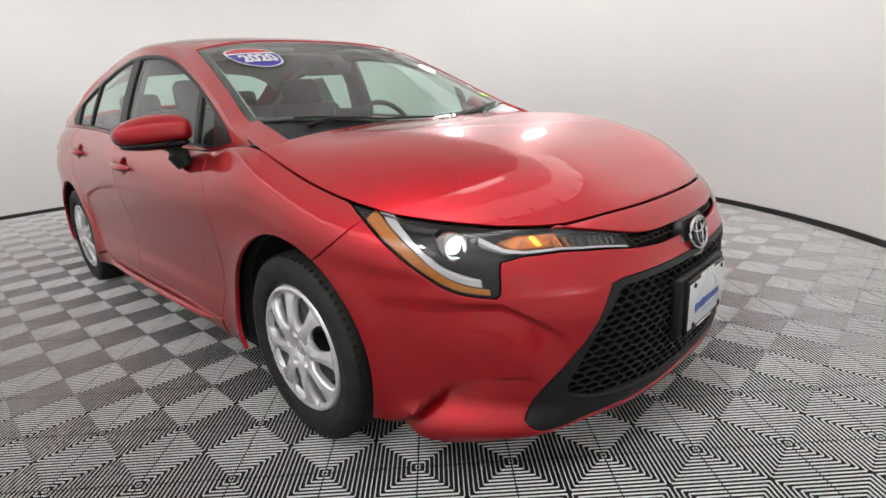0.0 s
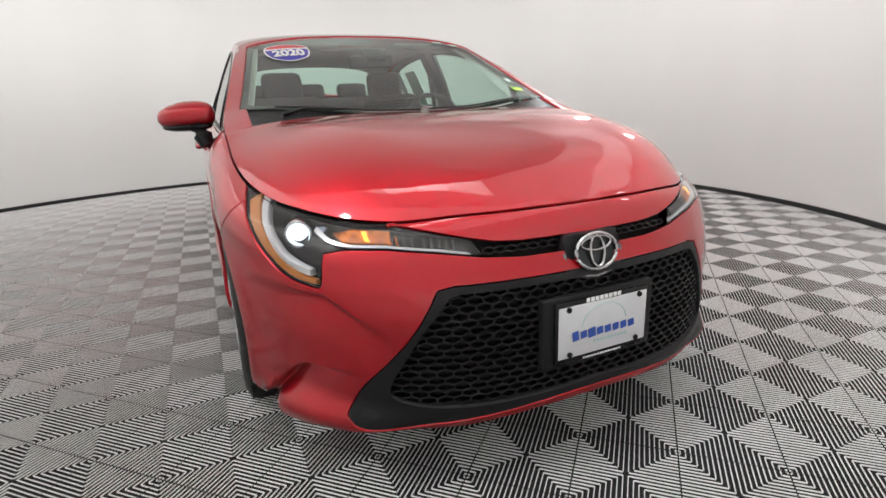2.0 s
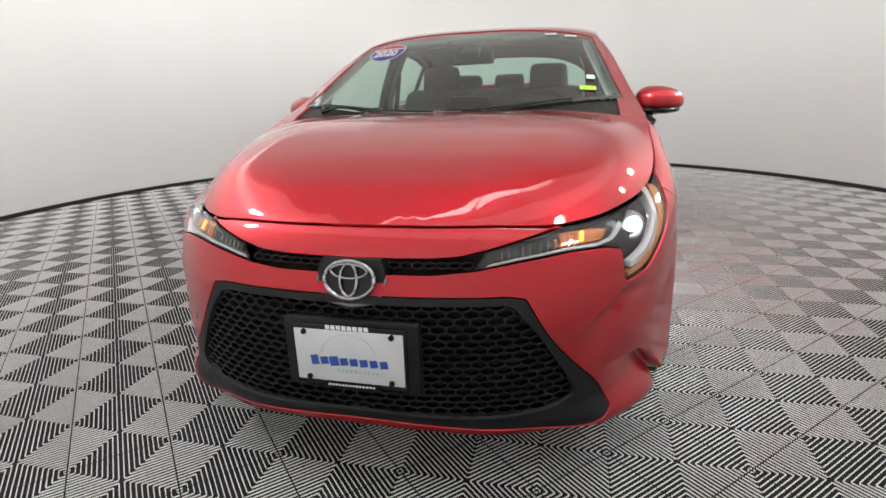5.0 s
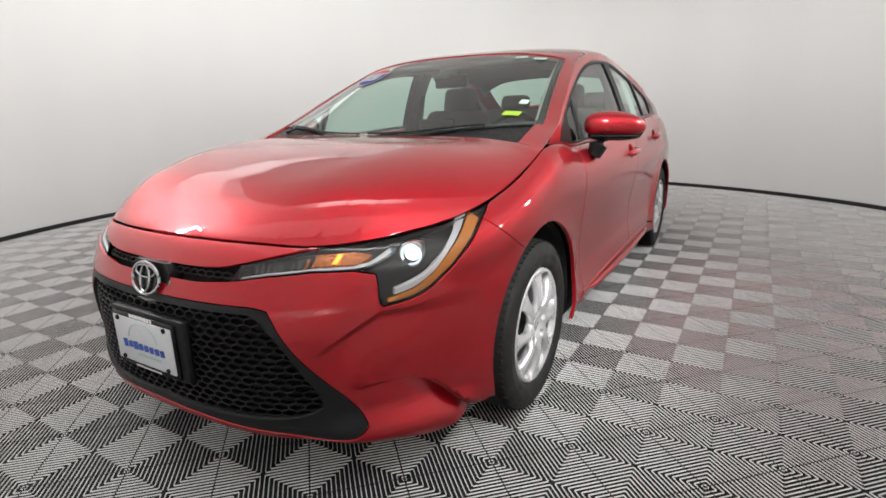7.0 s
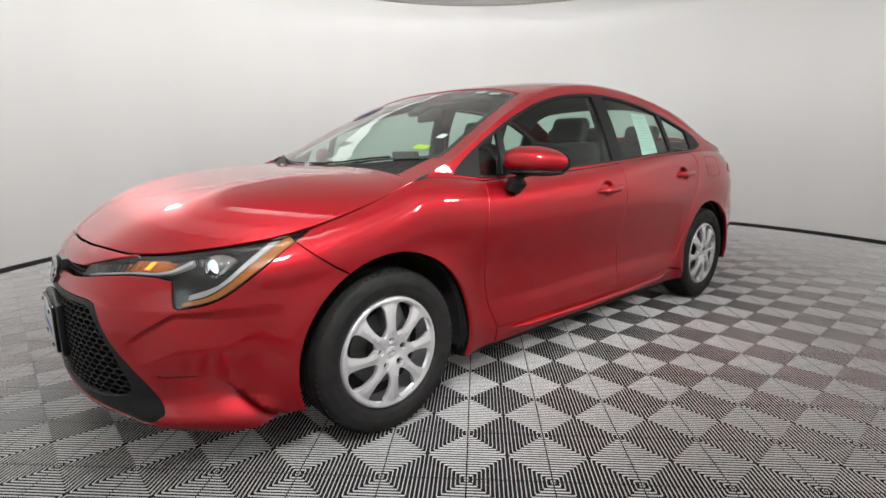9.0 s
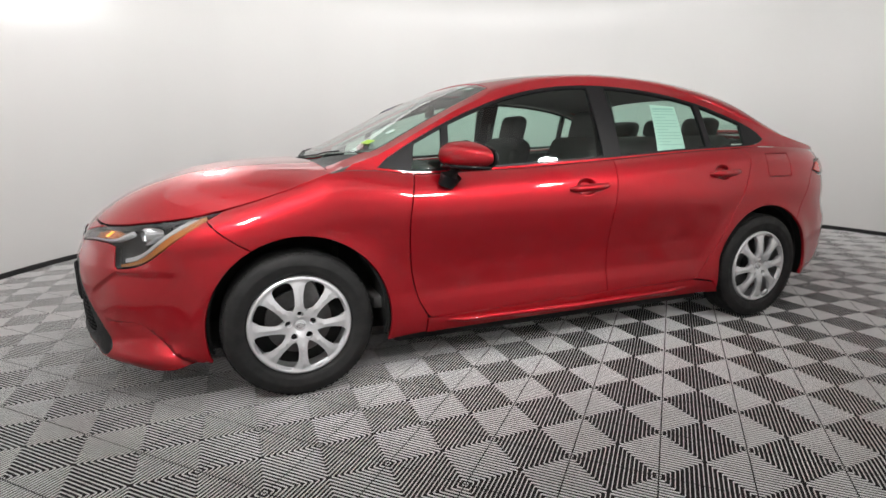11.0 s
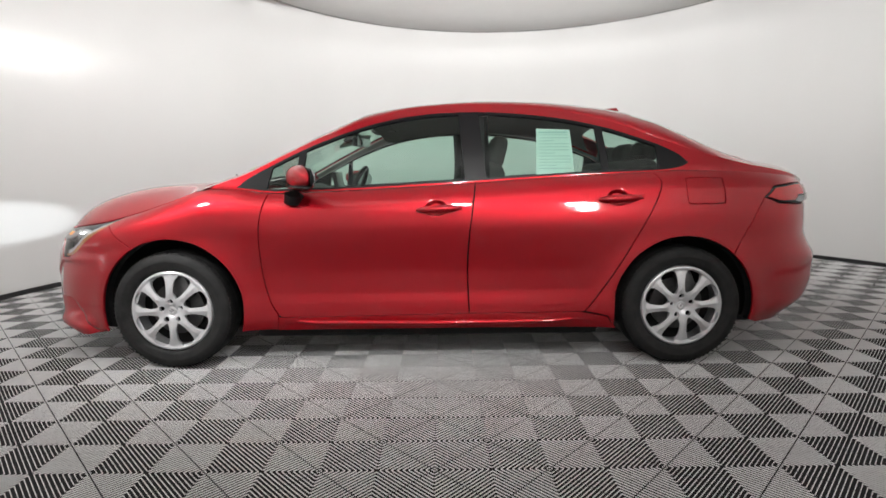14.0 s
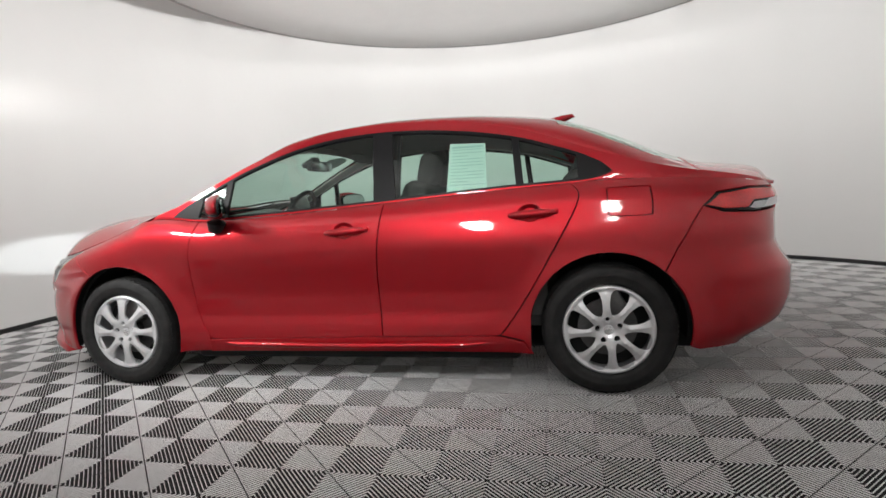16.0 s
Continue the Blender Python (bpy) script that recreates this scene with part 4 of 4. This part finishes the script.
# ---- wheels ----
def wheel_parts():
    w = bmesh.new()
    # silver cover: a shallow dish with eight openings
    Rr = 0.212

    def dish(a, b):
        r = np.hypot(a, b)
        t = r / Rr
        y = 0.006 + 0.020 * (1 - t**2) - 0.026 * np.exp(-((r - 0.0) / 0.038) ** 2) + 0.012 * np.exp(-((r - 0.206) / 0.012) ** 2)
        ang = np.arctan2(b, a)
        spoke = np.cos(8 * ang)
        y = y + 0.010 * (1 - np.abs(np.sin(4 * (ang - 0.4 * (r - 0.073))))) * sm(0.06, 0.10, r) * sm(0.210, 0.17, r)
        return np.stack([a + 1.35, 0.45 + y + 0 * a, b + 0.45], -1)

    def opening(k):
        a0 = math.pi / 8 + k * math.pi / 4
        pts = []
        for r, h in ((0.072, 2.0), (0.084, 8.5), (0.104, 12.8), (0.130, 14.6), (0.158, 14.6), (0.180, 13.4), (0.193, 10.4), (0.1995, 5.5), (0.2005, 0.0)):
            pts.append((r, h))
        skew = lambda r: 22 * (r - 0.073)
        loop = [(r, h + skew(r)) for r, h in pts] + [(r, -h + skew(r)) for r, h in pts[::-1][1:]]
        return curve([(r * math.cos(a0 + radians(h)), r * math.sin(a0 + radians(h))) for r, h in loop], 4, True)

    circ = [(Rr * math.cos(t), Rr * math.sin(t)) for t in np.linspace(0, 2 * math.pi, 96, endpoint=False)]
    nuts = []
    for k in range(5):
        a = math.pi / 2 + k * 2 * math.pi / 5
        nuts.append([(0.052 * math.cos(a) + 0.0145 * math.cos(t), 0.052 * math.sin(a) + 0.0145 * math.sin(t)) for t in np.linspace(0, 2 * math.pi, 16, endpoint=False)])
    cover = panel("wheel", circ, dish, SILVER, None, holes=[opening(k) for k in range(8)] + nuts, step=0.009, gap=0, depth=0.028)
    me = cover.data
    n = np.zeros(len(me.vertices) * 3)
    me.vertices.foreach_get("co", n)
    n = n.reshape(-1, 3) - (1.35, 0.45, 0.45)
    me.vertices.foreach_set("co", n.ravel())
    me.update()
    cover["label"] = "eight-spoke silver plastic wheel cover"
    bm = bmesh.new()
    lathe(bm, [(0.2085, 0.010), (0.2115, 0.0145), (0.215, 0.011), (0.217, 0.0), (0.2175, -0.02), (0.208, -0.06), (0.205, -0.17)], 80)
    part("rim_lip", bm, SILVER, cover)
    bm = bmesh.new()
    lathe(bm, [(0.205, -0.17), (0.225, -0.178), (0.262, -0.178), (0.290, -0.165), (0.308, -0.140), (0.3155, -0.11), (0.316, -0.06), (0.314, -0.015), (0.306, 0.010), (0.292, 0.020), (0.270, 0.026), (0.262, 0.0275), (0.258, 0.0255), (0.240, 0.025), (0.228, 0.021), (0.2190, 0.012), (0.2150, -0.01)], 96)
    part("tyre", bm, RUBBER, cover, "black road tyre")
    bm = bmesh.new()
    for yy in (-0.125, -0.09, -0.055, -0.02):
        lathe(bm, [(0.3166, yy - 0.012), (0.3172, yy - 0.010), (0.3172, yy + 0.010), (0.3166, yy + 0.012)], 96)
    for k in range(72):
        a = 2 * math.pi * k / 72
        box(bm, (0.3095, 0.004, 0), (0.0045, 0.014, 0.010), 0, Matrix.Rotation(a, 4, "Y"))
    part("tread", bm, RUBBER, cover)
    bm = bmesh.new()
    cyl(bm, (0, -0.075, 0), (0, -0.055, 0), 0.14, n=48)
    part("brake_disc", bm, STEEL, cover)
    bm = bmesh.new()
    cyl(bm, (0, -0.11, 0), (0, -0.10, 0), 0.205, n=48)
    cyl(bm, (0, -0.10, 0), (0, -0.012, 0), 0.07, n=32)
    part("steel_wheel", bm, DARK, cover)
    bm = bmesh.new()
    box(bm, (-0.085, -0.045, 0.09), (0.09, 0.06, 0.13), 0.02, Matrix.Rotation(radians(20), 4, "Y"))
    part("brake_caliper", bm, STEEL, cover)
    for k in range(5):
        a = math.pi / 2 + k * 2 * math.pi / 5
        bm = bmesh.new()
        cyl(bm, (0.052 * math.cos(a), -0.02, 0.052 * math.sin(a)), (0.052 * math.cos(a), 0.003, 0.052 * math.sin(a)), 0.0095, n=6)
        part("lug_nut", bm, BLACK_GLOSS, cover)
    bm = bmesh.new()
    lathe(bm, [(0.0, 0.011), (0.022, 0.010), (0.026, 0.006), (0.028, -0.01)], 32)
    part("centre_cap", bm, SILVER, cover)
    bm = bmesh.new()
    tube(bm, [(0.015 * math.cos(t), 0.0115, 0.010 * math.sin(t)) for t in np.linspace(0, 2 * math.pi, 24, endpoint=False)], 0.0018, 6, True)
    tube(bm, [(0.006 * math.cos(t), 0.0115, 0.0095 * math.sin(t)) for t in np.linspace(0, 2 * math.pi, 16, endpoint=False)], 0.0014, 6, True)
    part("cap_badge", bm, CHROME, cover)
    return cover


wheel = wheel_parts()
WHEELY = 0.842
first = True
for cx, turns in ((0.0, (8, 2)), (2.7, (25, 6))):
    for sd, turn in zip((1, -1), turns):
        m = Matrix.Translation((cx, sd * WHEELY, 0.3175)) @ (Matrix.Rotation(math.pi, 4, "Z") if sd < 0 else Matrix()) @ Matrix.Rotation(radians(turn), 4, "Y")
        if first:
            wheel.matrix_world = m
            w = wheel
            first = False
        else:
            w = copy_thing(wheel, m)
        w.parent = car

# ---- mirrors, handles, wipers, fuel flap ----
for sd in (1, -1):
    bm = bmesh.new()
    r = bmesh.ops.create_uvsphere(bm, u_segments=32, v_segments=20, radius=1)
    for v in bm.verts:
        x, y, z = v.co
        # a shell, blunt inside and behind, drawn to a soft point outwards, flat below
        y2 = y ** 0.92 if y > 0 else -abs(y) ** 0.6
        z2 = math.copysign(abs(z) ** 0.8, z)
        x2 = x * (0.070 if x < 0 else 0.024)
        v.co = (x2 + 0.062 * y2, y2 * 0.120, z2 * ((0.068 - 0.012 * max(y2, 0)) if z > 0 else 0.048) + 0.004 - 0.004 * y2)
    bm.transform(Matrix.Translation((0.735, 0.928, 1.002)))
    if sd < 0:
        bm.transform(Matrix.Diagonal((1, -1, 1, 1)))
    mir = part("door_mirror", bm, RED, car, "red door mirror shell")
    bm = bmesh.new()
    r = bmesh.ops.create_uvsphere(bm, u_segments=28, v_segments=14, radius=1)
    for v in bm.verts:
        x, y, z = v.co
        y2 = y ** 0.92 if y > 0 else -abs(y) ** 0.6
        v.co = (x * (0.066 if x < 0 else 0.028) + 0.060 * y2, y2 * 0.104, z * 0.021 - 0.037 - 0.003 * y2)
    bm.transform(Matrix.Translation((0.737, 0.928, 1.002)))
    if sd < 0:
        bm.transform(Matrix.Diagonal((1, -1, 1, 1)))
    part("mirror_base", bm, BLACK_GLOSS, mir)
    bm = bmesh.new()
    tube(bm, [(0.70, sd * 0.885, 0.965), (0.685, sd * 0.872, 0.925), (0.670, sd * 0.858, 0.880)], [0.046, 0.040, 0.030], 14)
    for v in bm.verts:
        v.co.x = 0.70 + (v.co.x - 0.70) * 1.3
    part("mirror_foot", bm, BLACK_PLASTIC, mir)
    for nm, x0, wy, wz, material in (("bezel", 0.752, 0.116, 0.056, BLACK_GLOSS), ("mirror_glass", 0.760, 0.104, 0.046, CHROME)):
        bm = bmesh.new()
        cyl(bm, (0, 0, 0), (0.012, 0, 0), 1.0, n=40)
        for v in bm.verts:
            y, z = (math.copysign(abs(u) ** 0.75, u) for u in (v.co.y, v.co.z))
            v.co = (v.co.x + 0.058 * y + x0, sd * (0.928 + y * wy), 1.003 + z * wz)
        part(nm, bm, material, mir)
    for hx, hz in HANDLES:
        yy = float(low(hx + 0.09, hz)[1]) * sd
        bm = bmesh.new()
        tt = np.linspace(-1, 1, 17)
        tube(bm, [(hx + 0.012 + t * 0.112, yy + sd * (0.001 + 0.022 * (1 - t**4)), hz + 0.005 * t) for t in tt], [0.007 + 0.0125 * (1 - abs(t) ** 3) for t in tt], 14)
        h = part("door_handle", bm, RED, car)
        bm = bmesh.new()
        box(bm, (hx + 0.125, yy + sd * 0.002, hz + 0.007), (0.022, 0.018, 0.026), 0.006)
        part("handle_cap", bm, RED, h)
panel("fuel_flap", FLAP, low, RED, car, side=-1, step=0.015, gap=0.0022, depth=0.01)
for y0, y1, xo in ((0.60, 0.04, 0.0), (0.0, -0.52, 0.01)):
    bm = bmesh.new()
    pts = []
    for t in np.linspace(0, 1, 12):
        y = y0 + (y1 - y0) * t
        x = 0.13 + 0.205 * (abs(y) / 0.7) ** 2 + 0.004 + 0.02 * t * (1 - t) + xo
        p = roofed(x, y)
        pts.append((x, y, float(p[2]) + 0.002))
    tube(bm, pts, 0.004, 8)
    a = Vector(pts[0])
    tube(bm, [(a.x - 0.06, a.y - 0.02, a.z - 0.03), tuple(Vector(pts[2]) + Vector((-0.025, 0, -0.006))), tuple(Vector(pts[5]) + Vector((-0.004, 0, 0.001)))], [0.008, 0.005, 0.004], 8)
    part("wiper", bm, BLACK_PLASTIC, car, "black windscreen wiper")

# ---- cabin ----
def blob(name, c, s, material, parent, rot=(0, 0, 0), bev=0.05, label=""):
    bm = bmesh.new()
    box(bm, (0, 0, 0), s, bev, seg=4)
    bm.transform(pose(*c, *rot))
    return part(name, bm, material, parent, label)


bm = bmesh.new()
prof = [(0.20, 0.50), (0.22, 0.93), (0.45, 0.955), (0.70, 0.95), (0.78, 0.91), (0.76, 0.80), (0.72, 0.55), (0.70, 0.45)]
rings = []
for y in np.linspace(-0.66, 0.66, 15):
    k = 1 - 0.02 * (abs(y) / 0.66) ** 3
    hump = 0.035 * math.exp(-((y + 0.36) / 0.16) ** 2)
    rings.append([bm.verts.new((x, y, (z * k) + (hump if 0.5 < x and z > 0.9 else 0))) for x, z in prof])
for A, B in zip(rings, rings[1:]):
    for i in range(len(prof) - 1):
        bm.faces.new((A[i], A[i + 1], B[i + 1], B[i]))
part("dashboard", bm, TRIM_GREY, car, "dark grey moulded dashboard")
blob("centre_screen", (0.74, 0.0, 0.985), (0.03, 0.22, 0.13), BLACK_GLOSS, car, (0, -12, 0), 0.008)
bm = bmesh.new()
C0, tilt = Vector((0.90, -0.36, 0.90)), Matrix.Rotation(radians(-65), 3, "Y")
tube(bm, [C0 + tilt @ Vector((0.185 * math.cos(t), 0.185 * math.sin(t), 0)) for t in np.linspace(0, 2 * math.pi, 40, endpoint=False)], 0.014, 8, True)
for t in (0, math.pi * 0.5, math.pi * 1.5):
    tube(bm, [C0, C0 + tilt @ Vector((-0.18 * math.cos(t), 0.18 * math.sin(t), 0))], 0.016, 8)
cyl(bm, C0 + tilt @ Vector((0, 0, 0.03)), C0 - tilt @ Vector((0, 0, 0.04)), 0.07, n=24)
tube(bm, [C0, (0.66, -0.36, 0.82)], 0.03, 10)
part("steering_wheel", bm, BLACK_PLASTIC, car, "black steering wheel")
for sd, sx in ((1, 0.0), (-1, 0.10)):      # the driver's seat is set further back
    st = blob("front_seat", (1.28 + sx, sd * 0.36, 0.52), (0.52, 0.50, 0.18), FABRIC, car, (0, -6, 0), 0.06, "dark fabric front seat")
    blob("backrest", (1.555 + sx, sd * 0.36, 0.81), (0.16, 0.49, 0.58), FABRIC, st, (0, 17, 0), 0.07)
    for e in (-0.20, 0.20):
        blob("bolster", (1.520 + sx, sd * 0.36 + e, 0.80), (0.10, 0.09, 0.46), FABRIC, st, (0, 17, 0), 0.04)
    blob("headrest", (1.665 + sx, sd * 0.36, 1.150), (0.10, 0.25, 0.19), FABRIC, st, (0, 14, 0), 0.045)
    for e in (-0.05, 0.05):
        bm = bmesh.new()
        tube(bm, [(1.625 + sx, sd * 0.36 + e, 1.03), (1.650 + sx, sd * 0.36 + e, 1.12)], 0.006, 8)
        part("headrest_post", bm, CHROME, st)
rs = blob("rear_seat", (2.22, 0, 0.55), (0.50, 1.25, 0.18), FABRIC, car, (0, -6, 0), 0.06, "dark fabric rear bench")
blob("backrest", (2.52, 0, 0.83), (0.16, 1.25, 0.56), FABRIC, rs, (0, 24, 0), 0.06)
for y in (-0.36, 0.0, 0.36):
    blob("headrest", (2.66, y, 1.15), (0.10, 0.25, 0.12), FABRIC, rs, (0, 15, 0), 0.04)
blob("parcel_shelf", (2.90, 0, 1.06), (0.46, 1.15, 0.03), TRIM_GREY, car, (0, 0, 0), 0.01)
blob("cabin_floor", (1.5, 0, 0.33), (2.3, 1.4, 0.06), TRIM_GREY, car, (0, 0, 0), 0.01)
blob("rear_bulkhead", (2.74, 0, 0.75), (0.04, 1.3, 0.6), DARK, car, (0, 20, 0), 0.01)
rvm = blob("rear_view_mirror", (0.90, 0.0, 1.245), (0.03, 0.23, 0.066), BLACK_PLASTIC, car, (0, 6, -14), 0.012)
blob("mirror_glass", (0.9175, 0.004, 1.243), (0.006, 0.215, 0.056), CHROME, rvm, (0, 6, -14), 0.002)
blob("sensor_housing", (0.84, 0.0, 1.275), (0.11, 0.10, 0.03), BLACK_PLASTIC, car, (0, -28, 0), 0.012)
for sd in (1, -1):
    # inner door trims and pillars
    for xa, xb_ in ((0.56, 1.55), (1.60, 2.42)):
        bm = bmesh.new()
        rr = []
        for x in np.linspace(xa, xb_, 8):
            zb = float(ZS(x)) - 0.012
            rr.append([bm.verts.new((x, sd * y, z)) for y, z in ((0.735, zb), (0.70, zb - 0.02), (0.695, zb - 0.14), (0.66, zb - 0.18), (0.66, zb - 0.26), (0.70, zb - 0.30), (0.71, 0.36))])
        for A, B in zip(rr, rr[1:]):
            for i in range(6):
                bm.faces.new((A[i], A[i + 1], B[i + 1], B[i]))
        part("door_trim", bm, TRIM_GREY, car)
    bm = bmesh.new()
    rr = []
    for z in np.linspace(0.40, 1.37, 10):
        y = float(side(1.61, max(z, 0.98))[1]) - 0.03
        rr.append([bm.verts.new((1.61 + dx, sd * (y - dy), z)) for dx, dy in ((-0.07, 0.0), (-0.05, 0.03), (0.06, 0.03), (0.08, 0.0))])
    for A, B in zip(rr, rr[1:]):
        for i in range(3):
            bm.faces.new((A[i], A[i + 1], B[i + 1], B[i]))
    part("pillar_trim", bm, BLACK_PLASTIC, car)
    bm = bmesh.new()
    tube(bm, [(1.64, sd * 0.66, 1.20), (1.63, sd * 0.70, 0.9), (1.62, sd * 0.68, 0.5)], 0.018, 6)
    part("seat_belt", bm, BLACK_PLASTIC, car)
panel("headliner", [(0.98, 0), (0.98, 0.52)] + [(x, float(rail_y(x)) - 0.02) for x in np.linspace(1.05, 2.6, 24)] + [(2.5, 0.4), (2.48, 0)], roofed, HEADLINER, car, mirror=True, seam=middle, lift=-0.070, depth=0, step=0.06)
for sd in (1, -1):
    panel("pillar_lining", [(x, float(rail_y(x)) - 0.105) for x in np.linspace(0.42, 1.02, 12)] + [(x, float(rail_y(x)) - 0.006) for x in np.linspace(1.02, 0.42, 12)], roofed, PILLAR, car, side=sd, lift=-0.03, depth=0.01, step=0.03)
    bm = bmesh.new()
    box(bm, (1.03, sd * 0.30, 1.335), (0.17, 0.30, 0.02), 0.008)
    part("sun_visor", bm, HEADLINER, car)


# ---- stickers and sheet on the glass ----
def on_glass(name, poly, material, lift, parent=None, label="", category=""):
    ob = panel(name, poly, roofed, material, parent, lift=lift, step=0.01, gap=0, depth=0.0)
    if category:
        tagged(ob, label, category)
    return ob


def glass_map(x, y, du, dv):
    """A point du metres across and dv up the screen from (x, y)."""
    return (x + dv * 0.88 + 0.30 * du * 0.9 * (1 if y > 0 else -1), y + du)


def shield(k):
    pts = [(a, b * 2.8) for a, b in [(-0.105, 0.030), (-0.06, 0.043), (0.0, 0.047), (0.06, 0.043), (0.105, 0.030), (0.112, 0.0), (0.09, -0.030), (0.045, -0.046), (0.0, -0.052), (-0.045, -0.046), (-0.09, -0.030), (-0.112, 0.0)]]
    return curve([glass_map(0.790, 0.445, a * k * 0.90, b * k * 0.90) for a, b in pts], 4, True)


yr_st = on_glass("year_sticker", shield(1.0), WHITE, 0.001, None, "white, blue and red shield sticker reading 2020 on the windscreen", "sticker")
on_glass("blue_field", [p for p in shield(0.93) if p[0] < 0.824 + 0.27 * (p[1] - 0.445)] , DEEPBLUE, 0.0018, yr_st)
on_glass("red_field", [p for p in shield(0.93) if p[0] > 0.830 + 0.27 * (p[1] - 0.445)], REDPRINT, 0.0018, yr_st)
txt = bpy.data.curves.new("digits", "FONT")
txt.body, txt.size, txt.align_x, txt.align_y, txt.extrude, txt.offset = "2020", 0.070, "CENTER", "CENTER", 0.0004, 0.0028
tmp = new("digits", txt)
dg = bpy.context.evaluated_depsgraph_get()
tme = bpy.data.meshes.new_from_object(tmp.evaluated_get(dg))
bpy.data.objects.remove(tmp)
for v in tme.vertices:
    gx, gy = glass_map(0.760, 0.445, -v.co.x, v.co.y * 1.66)
    p = roofed(gx, gy)
    v.co = (gx - 0.003, gy, float(p[2]) + 0.006 + v.co.z)
tme.materials.clear()
link("digits", tme, WHITE, yr_st)
on_glass("lime_sticker", [glass_map(0.380, -0.582, a, b) for a, b in ((-0.035, -0.022), (0.035, -0.022), (0.035, 0.022), (-0.035, 0.022))], LIME, 0.001, None, "small lime green sticker low on the windscreen", "sticker")
on_glass("paper_sticker", [glass_map(0.488, -0.594, a, b) for a, b in ((-0.018, -0.022), (0.018, -0.022), (0.018, 0.022), (-0.018, 0.022))], PAPER, 0.001, None, "small pale paper sticker on the windscreen", "sticker")
for yy in (-0.40, -0.50):
    on_glass("label_sticker", [glass_map(0.93, yy, a, b) for a, b in ((-0.03, -0.015), (0.03, -0.015), (0.03, 0.015), (-0.03, 0.015))], PAPER, 0.001, None, "small pale label high on the windscreen", "sticker")
SHEET = [(1.950, 1.268), (2.133, 1.260), (2.142, 1.018), (1.937, 1.012)]
sheet = panel("window_sheet", SHEET, side, PAPER, None, side=-1, lift=-0.012, step=0.04, gap=0, depth=0)
tagged(sheet, "pale printed paper sheet behind the rear door glass", "paper")
for k in range(13):
    z = 1.250 - k * 0.0165
    x0, x1 = 1.963 - 0.04 * (1.272 - z), 2.120 + 0.03 * (1.272 - z)
    if k % 4 == 3:
        x1 -= 0.08
    panel("print_line", [(x0, z), (x1, z), (x1, z - (0.010 if k == 0 else 0.004)), (x0, z - (0.010 if k == 0 else 0.004))], side, GREYPRINT, sheet, side=-1, lift=-0.0105, step=0.05, gap=0, depth=0)

# ---- floor of ribbed square tiles, laid slantwise to the car ----
base = bmesh.new()
cyl(base, (CX, CY, -0.08), (CX, CY, -0.022), RW + 0.1, n=120)
tagged(part("floor", base, PIT), "dark base under ribbed grey plastic floor tiles", "floor", kind="structure")
TS, NRIB = 0.4 / math.sqrt(2), 20


def tile_mesh():
    """One square tile: round-topped bars run from its diagonals out to each side, with open gaps."""
    V, Fc = [], []
    p, h = TS / NRIB, TS / 2

    def bar(prof, ends, c, s):
        b = len(V)
        for a, z in prof:
            V.extend((a * c - y * s, a * s + y * c, z) for y in ends(a))
        Fc.extend((b + 2 * j, b + 2 * j + 1, b + 2 * j + 3, b + 2 * j + 2) for j in range(len(prof) - 1))

    for k in range(4):
        c, s = (1, 0, -1, 0)[k], (0, 1, 0, -1)[k]
        for i in range(NRIB):
            x = (i + 0.5) * p - h
            w = p * 0.105
            prof = [(x + w * u, z) for u, z in ((1, -0.0037), (0.95, -0.0008), (0.6, 0), (-0.6, 0), (-0.95, -0.0008), (-1, -0.0037))]
            bar(prof, lambda a: (abs(x) + 0.001, h - 0.0022), c, s)
    me = bpy.data.meshes.new("floor_tile")
    me.from_pydata(V, [], Fc)
    me.shade_smooth()
    me.materials.append(RIB)
    return me


tile = tile_mesh()
floor_ob = bpy.data.objects["floor"]
rest_v, rest_f = [], []
turn = np.array([[math.cos(math.pi / 4), -math.sin(math.pi / 4), 0], [math.sin(math.pi / 4), math.cos(math.pi / 4), 0], [0, 0, 1]])
tv = np.array([tuple(v.co) for v in tile.vertices]) @ turn.T
tf = np.array([tuple(f.vertices) for f in tile.polygons])
spots = []
for i in range(-14, 34):
    for j in range(-18, 34):
        x, y = 0.2 * i, -1.26 + 0.2 * j
        if (i + j) % 2 and math.hypot(x - CX, y - CY) < RW + 0.13:
            spots.append((max(abs(x - 0.6) - 1.5, 0) ** 2 + (y + 0.9) ** 2, x, y))
spots.sort()
for n, (_, x, y) in enumerate(spots):
    if n < 295:
        ob = new("floor_tile", tile)
        ob.location, ob.rotation_euler = (x, y, 0), (0, 0, math.pi / 4)
        ob.parent = floor_ob
    else:
        rest_f.append(tf + len(rest_v) * len(tv))
        rest_v.append(tv + (x, y, 0))
me = bpy.data.meshes.new("floor_tiles_far")
me.from_pydata(np.vstack(rest_v).tolist(), [], np.vstack(rest_f).tolist())
ob = link("floor_tiles_far", me, RIB, floor_ob)
tagged(ob, "far ribbed grey floor tiles", kind="stuff")
